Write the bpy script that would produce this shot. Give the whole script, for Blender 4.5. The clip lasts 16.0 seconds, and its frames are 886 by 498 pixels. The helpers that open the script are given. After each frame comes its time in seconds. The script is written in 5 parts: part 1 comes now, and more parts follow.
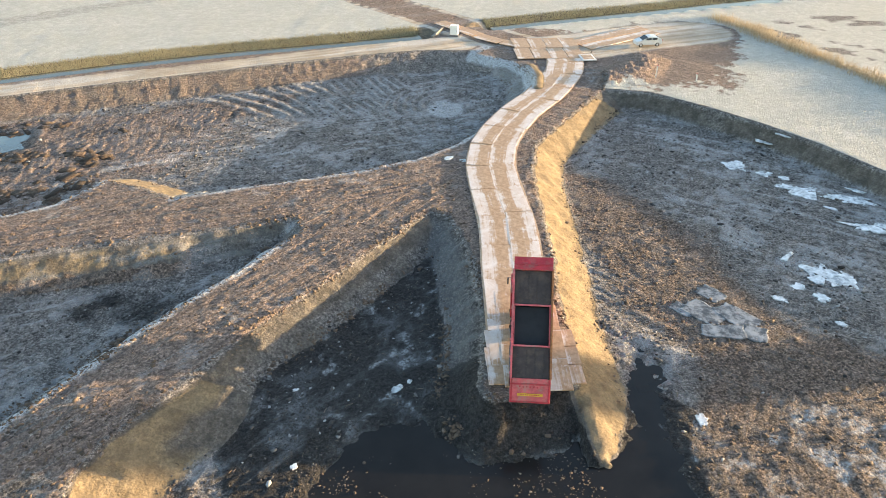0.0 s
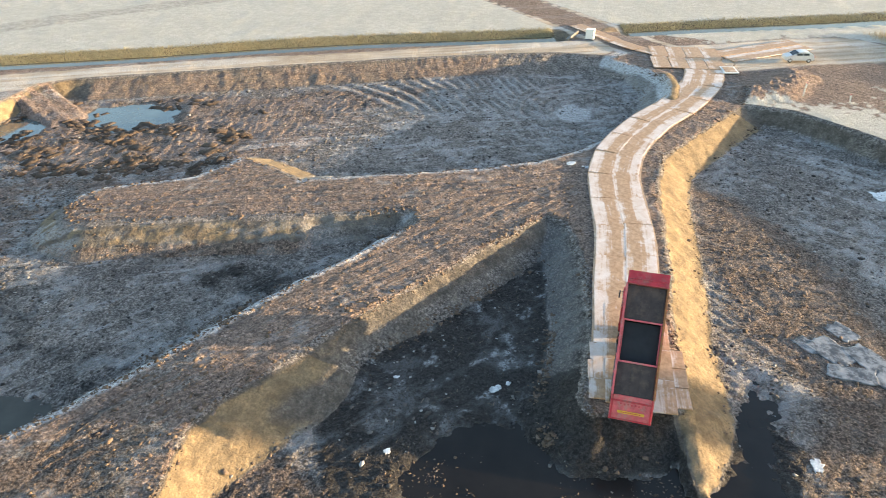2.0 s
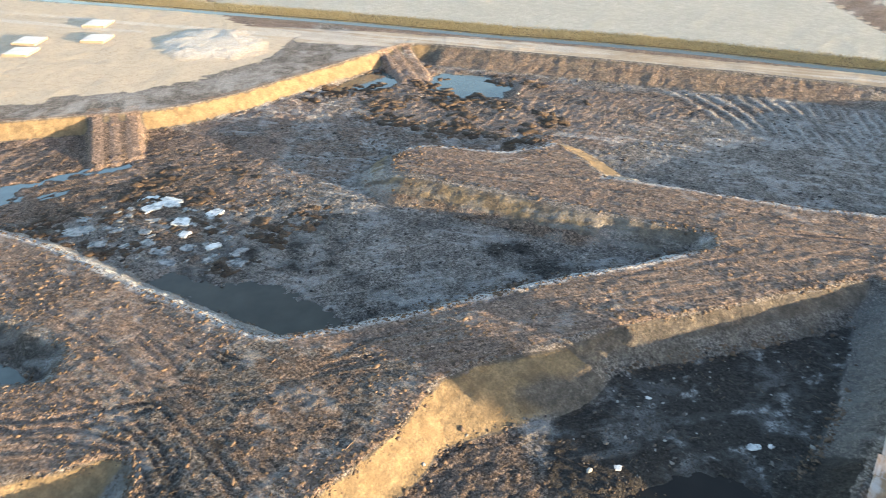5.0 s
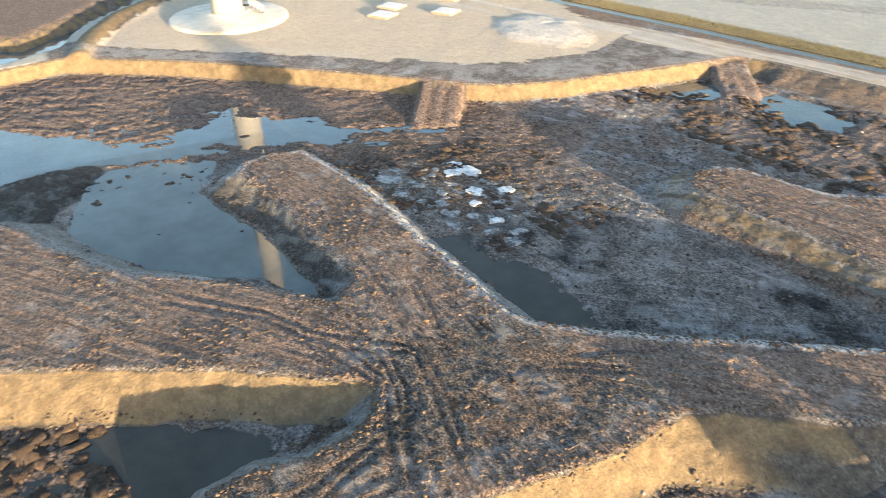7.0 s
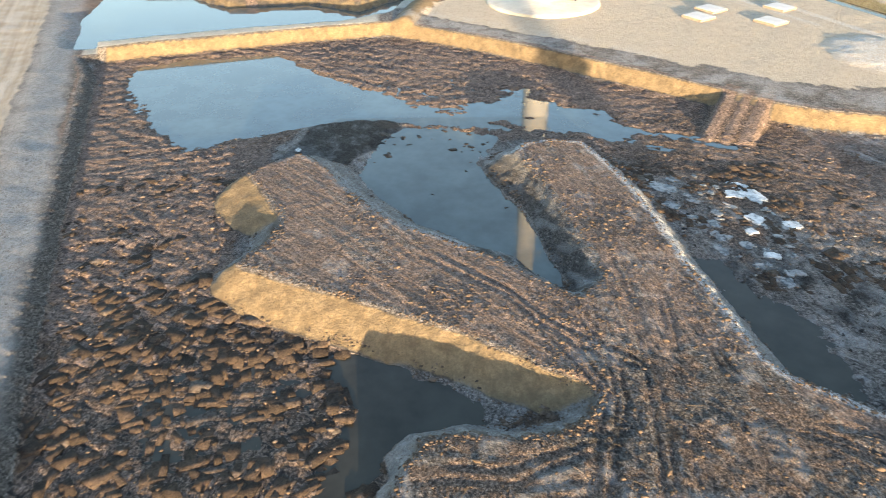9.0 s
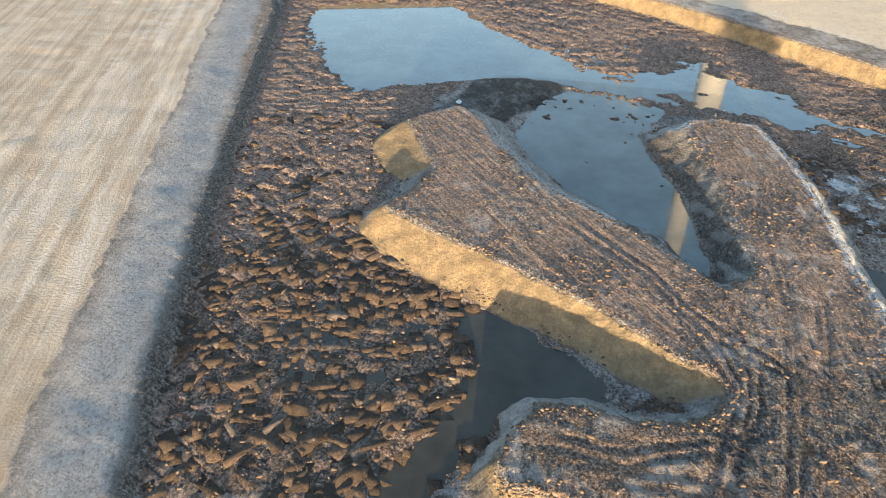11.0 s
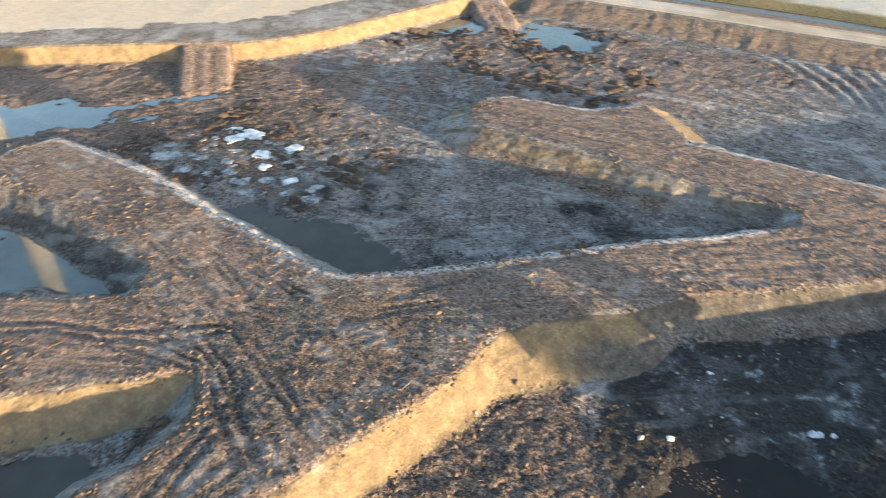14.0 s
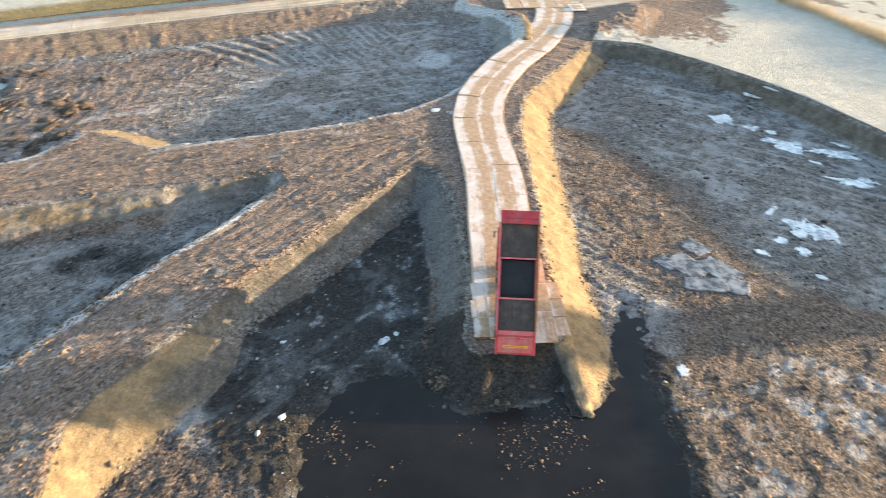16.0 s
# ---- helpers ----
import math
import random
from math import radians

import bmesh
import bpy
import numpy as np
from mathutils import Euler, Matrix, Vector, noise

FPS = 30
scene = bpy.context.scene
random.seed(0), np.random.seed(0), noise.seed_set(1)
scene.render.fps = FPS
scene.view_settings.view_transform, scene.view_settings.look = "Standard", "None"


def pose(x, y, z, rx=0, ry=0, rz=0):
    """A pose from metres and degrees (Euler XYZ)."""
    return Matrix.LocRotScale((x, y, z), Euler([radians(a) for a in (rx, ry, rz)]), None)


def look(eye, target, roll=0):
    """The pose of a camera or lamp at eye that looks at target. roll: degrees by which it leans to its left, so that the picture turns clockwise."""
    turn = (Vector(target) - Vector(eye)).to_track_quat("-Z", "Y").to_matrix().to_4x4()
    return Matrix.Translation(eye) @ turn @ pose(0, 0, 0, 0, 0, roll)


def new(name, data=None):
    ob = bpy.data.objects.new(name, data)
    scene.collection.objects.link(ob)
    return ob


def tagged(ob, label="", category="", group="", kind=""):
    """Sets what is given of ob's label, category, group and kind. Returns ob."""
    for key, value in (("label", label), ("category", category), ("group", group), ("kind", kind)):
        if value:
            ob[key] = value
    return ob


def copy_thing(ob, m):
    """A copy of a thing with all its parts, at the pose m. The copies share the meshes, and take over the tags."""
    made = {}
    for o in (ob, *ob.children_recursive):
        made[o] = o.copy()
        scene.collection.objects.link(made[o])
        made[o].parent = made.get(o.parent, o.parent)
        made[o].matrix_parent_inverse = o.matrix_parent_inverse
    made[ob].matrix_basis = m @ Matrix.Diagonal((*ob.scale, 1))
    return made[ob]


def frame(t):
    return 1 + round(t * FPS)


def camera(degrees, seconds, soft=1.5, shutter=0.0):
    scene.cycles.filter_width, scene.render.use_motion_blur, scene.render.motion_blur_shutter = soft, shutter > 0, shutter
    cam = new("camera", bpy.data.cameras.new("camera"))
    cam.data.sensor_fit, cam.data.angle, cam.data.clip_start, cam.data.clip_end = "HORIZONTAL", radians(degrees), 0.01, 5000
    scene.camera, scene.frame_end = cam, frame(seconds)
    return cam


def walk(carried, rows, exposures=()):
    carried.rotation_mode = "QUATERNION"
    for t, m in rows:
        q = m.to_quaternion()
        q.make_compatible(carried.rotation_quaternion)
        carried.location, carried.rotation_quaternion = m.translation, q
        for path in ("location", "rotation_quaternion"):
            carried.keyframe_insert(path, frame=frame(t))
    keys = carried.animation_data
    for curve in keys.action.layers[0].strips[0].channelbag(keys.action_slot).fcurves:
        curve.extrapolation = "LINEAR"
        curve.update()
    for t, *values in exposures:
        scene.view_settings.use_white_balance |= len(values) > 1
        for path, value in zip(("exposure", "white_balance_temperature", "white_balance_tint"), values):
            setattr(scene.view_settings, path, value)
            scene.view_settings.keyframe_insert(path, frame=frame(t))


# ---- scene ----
cam = camera(64.6, 16.0, 0.55, 0.4)
EYE = 32.0
# seconds, heading to the left of north, tilt, lean
PATH = [
    (0.0, 0.00, -32.98, -0.51), (0.5, 1.95, -32.95, -0.60), (1.0, 4.71, -32.93, -0.58), (1.5, 7.67, -32.92, -0.60),
    (2.0, 10.91, -32.91, -0.60), (2.5, 14.39, -32.94, -0.58), (3.0, 18.55, -32.95, -0.60), (5.5, 44.40, -33.24, -0.30),
    (6.0, 51.15, -33.31, -0.24), (6.5, 57.89, -33.36, -0.24), (7.0, 64.66, -33.42, -0.26), (7.5, 71.37, -33.43, -0.27),
    (8.0, 77.94, -33.45, -0.27), (8.5, 83.56, -33.54, -0.29), (9.0, 89.29, -34.00, -0.33), (9.5, 94.59, -34.64, -0.36),
    (10.0, 99.10, -35.75, -0.37), (10.5, 102.00, -36.65, -0.32), (11.0, 103.50, -37.20, -0.24), (11.5, 103.20, -37.40, -0.18),
    (12.0, 98.62, -37.47, -0.10), (12.5, 82.48, -37.55, 0.43), (13.0, 67.30, -37.43, 0.66), (13.5, 55.63, -37.30, 0.76),
    (14.0, 45.13, -37.18, 0.80), (14.5, 34.26, -37.05, 0.80), (15.0, 22.46, -36.94, 0.69), (15.5, 8.68, -36.86, 0.58),
    (16.0, -1.33, -36.80, 0.39),
]
walk(cam, [(t, pose(0, 0, EYE, 90 + tilt, 0, yaw) @ pose(0, 0, 0, 0, 0, lean)) for t, yaw, tilt, lean in PATH],
     [(0.0, 2.60, 6130, 15), (5.5, 2.55, 6000, 15), (9.0, 2.44, 6030, 15), (12.0, 2.48, 6000, 15), (13.5, 2.54, 5980, 15), (15.0, 2.76, 6000, 15), (16.0, 2.82, 6150, 15)])

# ---------------------------------------------------------------- sky and sun
SUN_AZ, SUN_EL = 81.0, 4.2
TO_SUN = Vector((math.sin(radians(SUN_AZ)) * math.cos(radians(SUN_EL)),
                 math.cos(radians(SUN_AZ)) * math.cos(radians(SUN_EL)), math.sin(radians(SUN_EL))))
world = bpy.data.worlds.new("sky")
world.use_nodes = True
scene.world = world
wn = world.node_tree
sky = wn.nodes.new("ShaderNodeTexSky")
sky.sky_type, sky.sun_disc = "NISHITA", False
sky.sun_elevation, sky.sun_rotation = radians(SUN_EL), radians(SUN_AZ)
sky.air_density, sky.dust_density, sky.ozone_density = 1.0, 1.0, 1.0
wn.links.new(sky.outputs[0], wn.nodes["Background"].inputs[0])
wn.nodes["Background"].inputs[1].default_value = 0.152
sun = new("sun", bpy.data.lights.new("sun", "SUN"))
sun.data.energy, sun.data.angle, sun.data.color = 3.9, radians(0.53), (1.0, 0.705, 0.365)
sun.matrix_basis = look(TO_SUN * 300, (0, 0, 0))


# ---------------------------------------------------------------- node helpers
class Mat:
    """A small builder round one node material."""

    def __init__(self, name, rough=0.8, metal=0.0, spec=0.4):
        self.m = bpy.data.materials.new(name)
        self.m.use_nodes = True
        self.t = self.m.node_tree
        self.b = self.t.nodes["Principled BSDF"]
        self.b.inputs["Roughness"].default_value = rough
        self.b.inputs["Metallic"].default_value = metal
        self.b.inputs["Specular IOR Level"].default_value = spec
        self.pos = self.t.nodes.new("ShaderNodeTexCoord").outputs["Object"]

    def world(self):
        self.pos = self.t.nodes.new("ShaderNodeNewGeometry").outputs["Position"]
        return self

    def put(self, socket, value):
        if isinstance(value, bpy.types.NodeSocket):
            self.t.links.new(value, socket)
        elif isinstance(value, tuple) and len(value) == 3:
            socket.default_value = (*value, 1)
        else:
            socket.default_value = value

    def stretch(self, scale):
        n = self.t.nodes.new("ShaderNodeMapping")
        self.t.links.new(self.pos, n.inputs[0])
        n.inputs["Scale"].default_value = scale
        return n.outputs[0]

    def noise(self, scale, detail=5, rough=0.6, vec=None, warp=0.0):
        n = self.t.nodes.new("ShaderNodeTexNoise")
        self.t.links.new(vec or self.pos, n.inputs["Vector"])
        n.inputs["Scale"].default_value, n.inputs["Detail"].default_value = scale, detail
        n.inputs["Roughness"].default_value, n.inputs["Distortion"].default_value = rough, warp
        return n.outputs["Fac"]

    def cells(self, scale, vec=None, feature="F1"):
        n = self.t.nodes.new("ShaderNodeTexVoronoi")
        n.feature = feature
        self.t.links.new(vec or self.pos, n.inputs["Vector"])
        n.inputs["Scale"].default_value = scale
        return n.outputs["Distance"]

    def ramp(self, fac, a, b, lo=0.0, hi=1.0):
        n = self.t.nodes.new("ShaderNodeMapRange")
        self.put(n.inputs[0], fac)
        for i, v in enumerate((a, b, lo, hi)):
            n.inputs[i + 1].default_value = v
        return n.outputs[0]

    def math(self, op, a, b=0.0):
        n = self.t.nodes.new("ShaderNodeMath")
        n.operation = op
        self.put(n.inputs[0], a)
        self.put(n.inputs[1], b)
        return n.outputs[0]

    def mix(self, fac, a, b):
        n = self.t.nodes.new("ShaderNodeMix")
        n.data_type = "RGBA"
        self.put(n.inputs[0], fac)
        self.put(n.inputs[6], a)
        self.put(n.inputs[7], b)
        return n.outputs[2]

    def times(self, colour, value):
        n = self.t.nodes.new("ShaderNodeMix")
        n.data_type, n.blend_type = "RGBA", "MULTIPLY"
        n.inputs[0].default_value = 1.0
        self.put(n.inputs[6], colour)
        self.put(n.inputs[7], value)
        return n.outputs[2]

    def attr(self, name):
        n = self.t.nodes.new("ShaderNodeAttribute")
        n.attribute_name = name
        s = self.t.nodes.new("ShaderNodeSeparateColor")
        self.t.links.new(n.outputs["Color"], s.inputs[0])
        return s.outputs[0], s.outputs[1], s.outputs[2], n.outputs["Alpha"]

    def chance(self):
        return self.t.nodes.new("ShaderNodeObjectInfo").outputs["Random"]

    def island(self):
        return self.t.nodes.new("ShaderNodeNewGeometry").outputs["Random Per Island"]

    def colour(self, value):
        self.put(self.b.inputs["Base Color"], value)
        return self

    def rough(self, value):
        self.put(self.b.inputs["Roughness"], value)
        return self

    def bump(self, height, strength=0.5, distance=0.05):
        n = self.t.nodes.new("ShaderNodeBump")
        n.inputs["Strength"].default_value, n.inputs["Distance"].default_value = strength, distance
        self.put(n.inputs["Height"], height)
        self.t.links.new(n.outputs[0], self.b.inputs["Normal"])
        return self


def plain(name, rgb, rough=0.6, metal=0.0, vary=0.25, scale=6.0, bump=0.0, dirt=None):
    """Paint, rubber, metal or concrete with wear at two scales."""
    k = Mat(name, rough, metal)
    a, b = k.noise(scale, 6), k.noise(scale * 9, 4)
    f = k.ramp(k.math("ADD", k.math("MULTIPLY", a, 0.7), k.math("MULTIPLY", b, 0.3)), 0.35, 0.65)
    c = k.mix(f, tuple(v * (1 - vary) for v in rgb), tuple(min(1, v * (1 + vary)) for v in rgb))
    if dirt:
        c = k.mix(k.ramp(k.noise(scale * 0.7, 8, 0.7), 0.5, 0.68), c, dirt)
    k.colour(c).rough(k.ramp(b, 0.2, 0.8, rough * 0.8, min(1, rough * 1.2)))
    if bump:
        k.bump(b, 0.4, bump)
    return k.m


# ---------------------------------------------------------------- earth
def earth_material():
    k = Mat("earth", 0.85, 0, 0.3).world()
    grass, sand, clay, track = k.attr("cover_a")
    brown, black, frost, top = k.attr("cover_b")
    big, mid, fine = k.noise(0.12, 6, 0.62), k.noise(0.9, 8, 0.7), k.noise(5.0, 7, 0.72)
    grit = k.noise(22.0, 5, 0.75)
    crumbs, crumbs2 = k.cells(4.5), k.cells(11.0)
    m1, f1, g1 = k.ramp(mid, 0.40, 0.60), k.ramp(fine, 0.43, 0.57), k.ramp(grit, 0.42, 0.60)
    f2 = k.ramp(k.noise(2.6, 6, 0.7, None, 0.4), 0.44, 0.56)
    gaps = k.math("MULTIPLY", k.ramp(crumbs, 0.45, 0.75), k.ramp(mid, 0.45, 0.6))

    def lay(fac, col, under, spread=0.35):
        edge = k.math("ADD", fac, k.math("MULTIPLY", k.math("SUBTRACT", k.math("ADD", k.math("MULTIPLY", mid, 0.6), k.math("MULTIPLY", fine, 0.4)), 0.5), spread * 2))
        return k.mix(k.ramp(edge, 0.38, 0.62), under, col)

    def speckled(dark, light, fleck, much=0.5):
        c = k.mix(m1, dark, light)
        c = k.mix(k.math("MULTIPLY", f2, much), c, tuple(v * 0.4 for v in dark))
        c = k.mix(k.math("MULTIPLY", f1, much), c, tuple(v * 0.22 for v in dark))
        return k.mix(k.math("MULTIPLY", g1, k.math("MULTIPLY", k.math("SUBTRACT", 1.15, f1), much)), c, fleck)

    c = speckled((0.080, 0.073, 0.068), (0.275, 0.254, 0.237), (0.38, 0.36, 0.34), 0.66)
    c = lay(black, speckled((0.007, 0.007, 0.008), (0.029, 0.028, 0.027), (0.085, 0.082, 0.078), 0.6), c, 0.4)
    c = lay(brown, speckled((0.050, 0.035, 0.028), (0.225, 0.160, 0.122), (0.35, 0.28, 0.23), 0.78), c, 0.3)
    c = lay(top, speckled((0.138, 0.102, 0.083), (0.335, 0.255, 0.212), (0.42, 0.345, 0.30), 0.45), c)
    c = k.mix(k.math("MULTIPLY", k.math("MAXIMUM", top, brown), k.math("MULTIPLY", gaps, 0.85)), c, (0.018, 0.014, 0.012))
    lane = k.t.nodes.new("ShaderNodeAttribute")
    lane.attribute_name = "lane"
    stretch = k.t.nodes.new("ShaderNodeMapping")
    stretch.inputs["Scale"].default_value = (420, 14, 1)
    k.t.links.new(lane.outputs["Vector"], stretch.inputs[0])
    drag = k.noise(1.0, 5, 0.6, stretch.outputs[0], 0.15)
    drawn = k.math("MULTIPLY", top, k.math("SUBTRACT", 1.0, brown))
    c = k.mix(k.math("MULTIPLY", drawn, k.ramp(drag, 0.52, 0.66, 0, 0.6)), c, (0.065, 0.05, 0.042))
    c = k.mix(k.math("MULTIPLY", drawn, k.ramp(drag, 0.40, 0.32, 0, 0.6)), c, (0.36, 0.27, 0.20))
    # sunlit and shaded tones of one clay, mixed by the bank cover
    lit_mix = k.ramp(k.math("ADD", clay, k.math("MULTIPLY", k.math("SUBTRACT", mid, 0.5), 0.5)), 0.42, 0.72)
    golden = k.mix(k.math("MULTIPLY", f1, 0.6), k.mix(m1, (0.148, 0.115, 0.070), (0.247, 0.191, 0.115)), (0.128, 0.099, 0.061))
    shaded = k.mix(k.math("MULTIPLY", f1, 0.6), k.mix(m1, (0.080, 0.073, 0.062), (0.155, 0.142, 0.122)), (0.055, 0.05, 0.045))
    c = lay(k.math("MULTIPLY", clay, 2.4), k.mix(lit_mix, shaded, golden), c, 0.25)
    broken = k.math("MULTIPLY", k.ramp(k.noise(9.0, 6, 0.8), 0.36, 0.62, 0.58, 1.42), k.ramp(k.noise(1.7, 7, 0.75), 0.36, 0.62, 0.74, 1.26))
    soil = k.math("ADD", 1.0, k.math("MULTIPLY", k.math("SUBTRACT", broken, 1.0), k.math("SUBTRACT", 1.0, k.math("MULTIPLY", clay, 0.8))))
    c = k.times(c, soil)
    turned = k.t.nodes.new("ShaderNodeMapping")
    turned.vector_type = "TEXTURE"
    turned.inputs["Rotation"].default_value = (0, 0, radians(19.3))
    turned.inputs["Scale"].default_value = (30, 1, 1)
    k.t.links.new(k.pos, turned.inputs[0])
    drawn_lines = k.math("ADD", k.math("MULTIPLY", k.noise(0.9, 5, 0.65, turned.outputs[0]), 0.7), k.math("MULTIPLY", k.noise(0.35, 3, 0.5), 0.3))
    tilled = k.mix(k.ramp(drawn_lines, 0.42, 0.60), (0.30, 0.25, 0.185), (0.50, 0.445, 0.365))
    tilled = k.mix(k.math("MULTIPLY", g1, 0.22), k.mix(k.math("MULTIPLY", f1, 0.25), tilled, (0.20, 0.165, 0.12)), (0.56, 0.53, 0.47))
    c = lay(track, tilled, c)
    c = lay(sand, k.mix(f1, k.mix(m1, (0.36, 0.30, 0.225), (0.50, 0.43, 0.335)), (0.55, 0.50, 0.41)), c)
    turf = k.mix(k.ramp(big, 0.38, 0.62), (0.43, 0.435, 0.395), (0.59, 0.585, 0.545))
    turf = k.mix(k.ramp(k.noise(2.2, 8, 0.8), 0.4, 0.66), turf, (0.62, 0.63, 0.615))
    turf = k.mix(k.math("MULTIPLY", k.ramp(k.noise(0.7, 9, 0.82), 0.44, 0.56), 0.8), turf, (0.37, 0.385, 0.36))
    turf = k.mix(k.math("MULTIPLY", f2, 0.55), turf, (0.38, 0.39, 0.345))
    turf = k.mix(k.math("MULTIPLY", g1, 0.7), turf, (0.31, 0.31, 0.265))
    c = lay(grass, turf, c, 0.3)
    rime = k.math("MULTIPLY", frost, k.ramp(k.math("ADD", k.math("MULTIPLY", fine, 0.6), k.math("MULTIPLY", grit, 0.4)), 0.44, 0.54))
    c = k.mix(k.math("MULTIPLY", rime, 0.9), c, (0.62, 0.66, 0.69))
    k.colour(c)
    k.rough(k.ramp(black, 0.3, 1.0, 0.9, 0.72))
    h = k.math("ADD", k.math("MULTIPLY", fine, 0.7), k.math("ADD", k.math("MULTIPLY", grit, 0.22), mid))
    h = k.math("SUBTRACT", h, k.math("ADD", k.math("MULTIPLY", crumbs, 0.35), k.math("MULTIPLY", crumbs2, 0.15)))
    h = k.math("SUBTRACT", h, k.math("MULTIPLY", k.math("MULTIPLY", drag, drawn), 0.9))
    h = k.math("MULTIPLY", h, k.math("SUBTRACT", 1.0, k.math("MULTIPLY", clay, 0.55)))
    k.bump(h, 1.0, 0.20)
    return k.m


EARTH = earth_material()


def water_material(name, deep, rough=0.03, ior=1.5):
    k = Mat(name, rough, 0, 0.5).world()
    k.b.inputs["IOR"].default_value = ior
    k.colour(k.mix(k.ramp(k.noise(0.25, 5), 0.35, 0.65), deep, tuple(v * 1.7 for v in deep)))
    k.rough(k.ramp(k.noise(0.4, 6, 0.7, None, 0.6), 0.45, 0.65, rough, rough + 0.10))
    k.bump(k.noise(1.5, 3), 0.04, 0.02)
    return k.m


WATER = water_material("still_water", (0.046, 0.068, 0.072), 0.03, 1.72)
MUDDY = water_material("muddy_water", (0.034, 0.033, 0.026), 0.05, 1.36)
DARK_WATER = water_material("dark_water", (0.010, 0.009, 0.008), 0.16, 1.33)


# ---------------------------------------------------------------- the plan of the dig, in metres
def pts(text):
    return np.array([[float(v) for v in p.split(",")] for p in text.split()])


# ground left standing: the haul road and the causeways that fork from it
KEEP_EAST = pts("22,106 22,92 20.6,86.8 15,78 10,70 9,64 8.9,56 8.9,49.3 8.7,42.9 8.8,37.6 8.7,35 8.4,33.2 "
                "3.2,31.8 2.5,33 3,36.5 3.2,40.2 2.9,44.5 2.2,50.3 0.8,55.1 -1.2,56")
KEEP_SOUTH = pts("-4.2,52 -7,48.2 -10.1,43.9 -13.8,39.1 -17.3,33.4 -20.2,29 -21.2,26.2 -20.7,23.6 -20.4,21 -20.7,16 -21,9.5 -21.6,3 -21.8,-0.3 "
                 "-21.6,-1.8 -23.2,-2.7 -24.9,-2.3 -27.6,-0.7 -28,1.6 -27.6,4.6 -27.9,7 -29.2,9.3 -30.8,10.2 -32.1,9.6")
KEEP_WEST = pts("-34,6.7 -36.6,3 -38.8,-1 -40.7,-5 -42.4,-8.7 -44.3,-12.8 -45.9,-15.6 -49,-13.6 -52.8,-13.2 -56.5,-15.2 -61,-18 -63.4,-16.5 -65.1,-13.9 "
                "-63.4,-11.5 -59,-9.3 -56,-7.3 -53,-4.8 -50.7,-2.1 -48.4,1.3 -45.9,4.9 -42.9,8.2 -40.7,10.4")
KEEP_NORTH = pts("-43.2,13 -46.7,12.8 -50.4,12 -55,11.3 -58.5,10.6 -62,9.6 -65.2,8.4 -67.3,9.6 -68.2,12.2 -67.3,15.4 -63.8,16.9 -59.2,18 -52.7,19 -47,19.6 -42,20.3 "
                 "-38.7,20.9 -35.2,21.5 -32.9,22.3 -31.6,23.6 -30,25.8 -27.6,29.1 -25.3,32.9 -22.9,36.8 -20.3,40.7 -17.6,44.7 -15,48.7 -12.2,52.6")
KEEP_LOBE = pts("-13.3,55 -18.3,53.4 -25,51.8 -31,50.6 -37.4,48.9 -41.6,47.6 -43.8,47.7 -45.2,49.6 -45.5,51.8 -44,54 -40.8,55.5 -36.5,57.5 -33.3,62.4 -29.8,60.8 -25.7,58.5 "
                "-17.5,61.2 -9.4,63.8 -2.8,66.7 1.6,70.5 7.6,78.1 11.9,88 12.2,94 10,98.2 5,102 8,106")
KEEP = np.concatenate([KEEP_EAST, KEEP_SOUTH, KEEP_WEST, KEEP_NORTH, KEEP_LOBE])
# outer edge of the dig
BASIN_N = pts("22,90 20,106 9,106 5.6,103.6 -2.6,104 -7.6,102.8 -14.9,100.9 -26.5,97.2 -31,95.4 -42.8,91.3 -54.5,86.8 -66.7,82.2 -70.3,79.5 -71.2,71.5 -72.4,60.7 -73.3,52 -75.1,45.2 -77.9,40")
BASIN_W = pts("-82,35.6 -89.5,26.7 -96.7,17.6 -103.6,8.1 -108.7,-0.5 -111.9,-6.8 -109.3,-18.9 -105.7,-31.1 -102.5,-42.7 -99,-51 -92,-47.2 -69.3,-40.1 -53.9,-35.3 "
              "-39.6,-30.8 -30.7,-28 -21.5,-24.6 -17,-22.8 -8,-22.5")
BASIN_E = pts("20,-24 62,-18 70,20 52,46 44.3,62.7 40.8,69.5 36.8,75.1 32,80.6 26.4,85.6 20.6,87")
BASIN = np.concatenate([BASIN_N, BASIN_W, BASIN_E])
DEPTH = 2.0
# a second dig beyond the western dike
POOL_WEST = pts("-101.8,-54 -105.8,-41 -109.6,-28 -113,-14 -117.5,-7 -130,-3 -140,4.5 -150,13 -154,10 -143,0 -132,-7 -125,-13 -130,-22 -128,-36 -136,-44 -140,-62 -120,-60")
WATER_LEVEL = -2.13
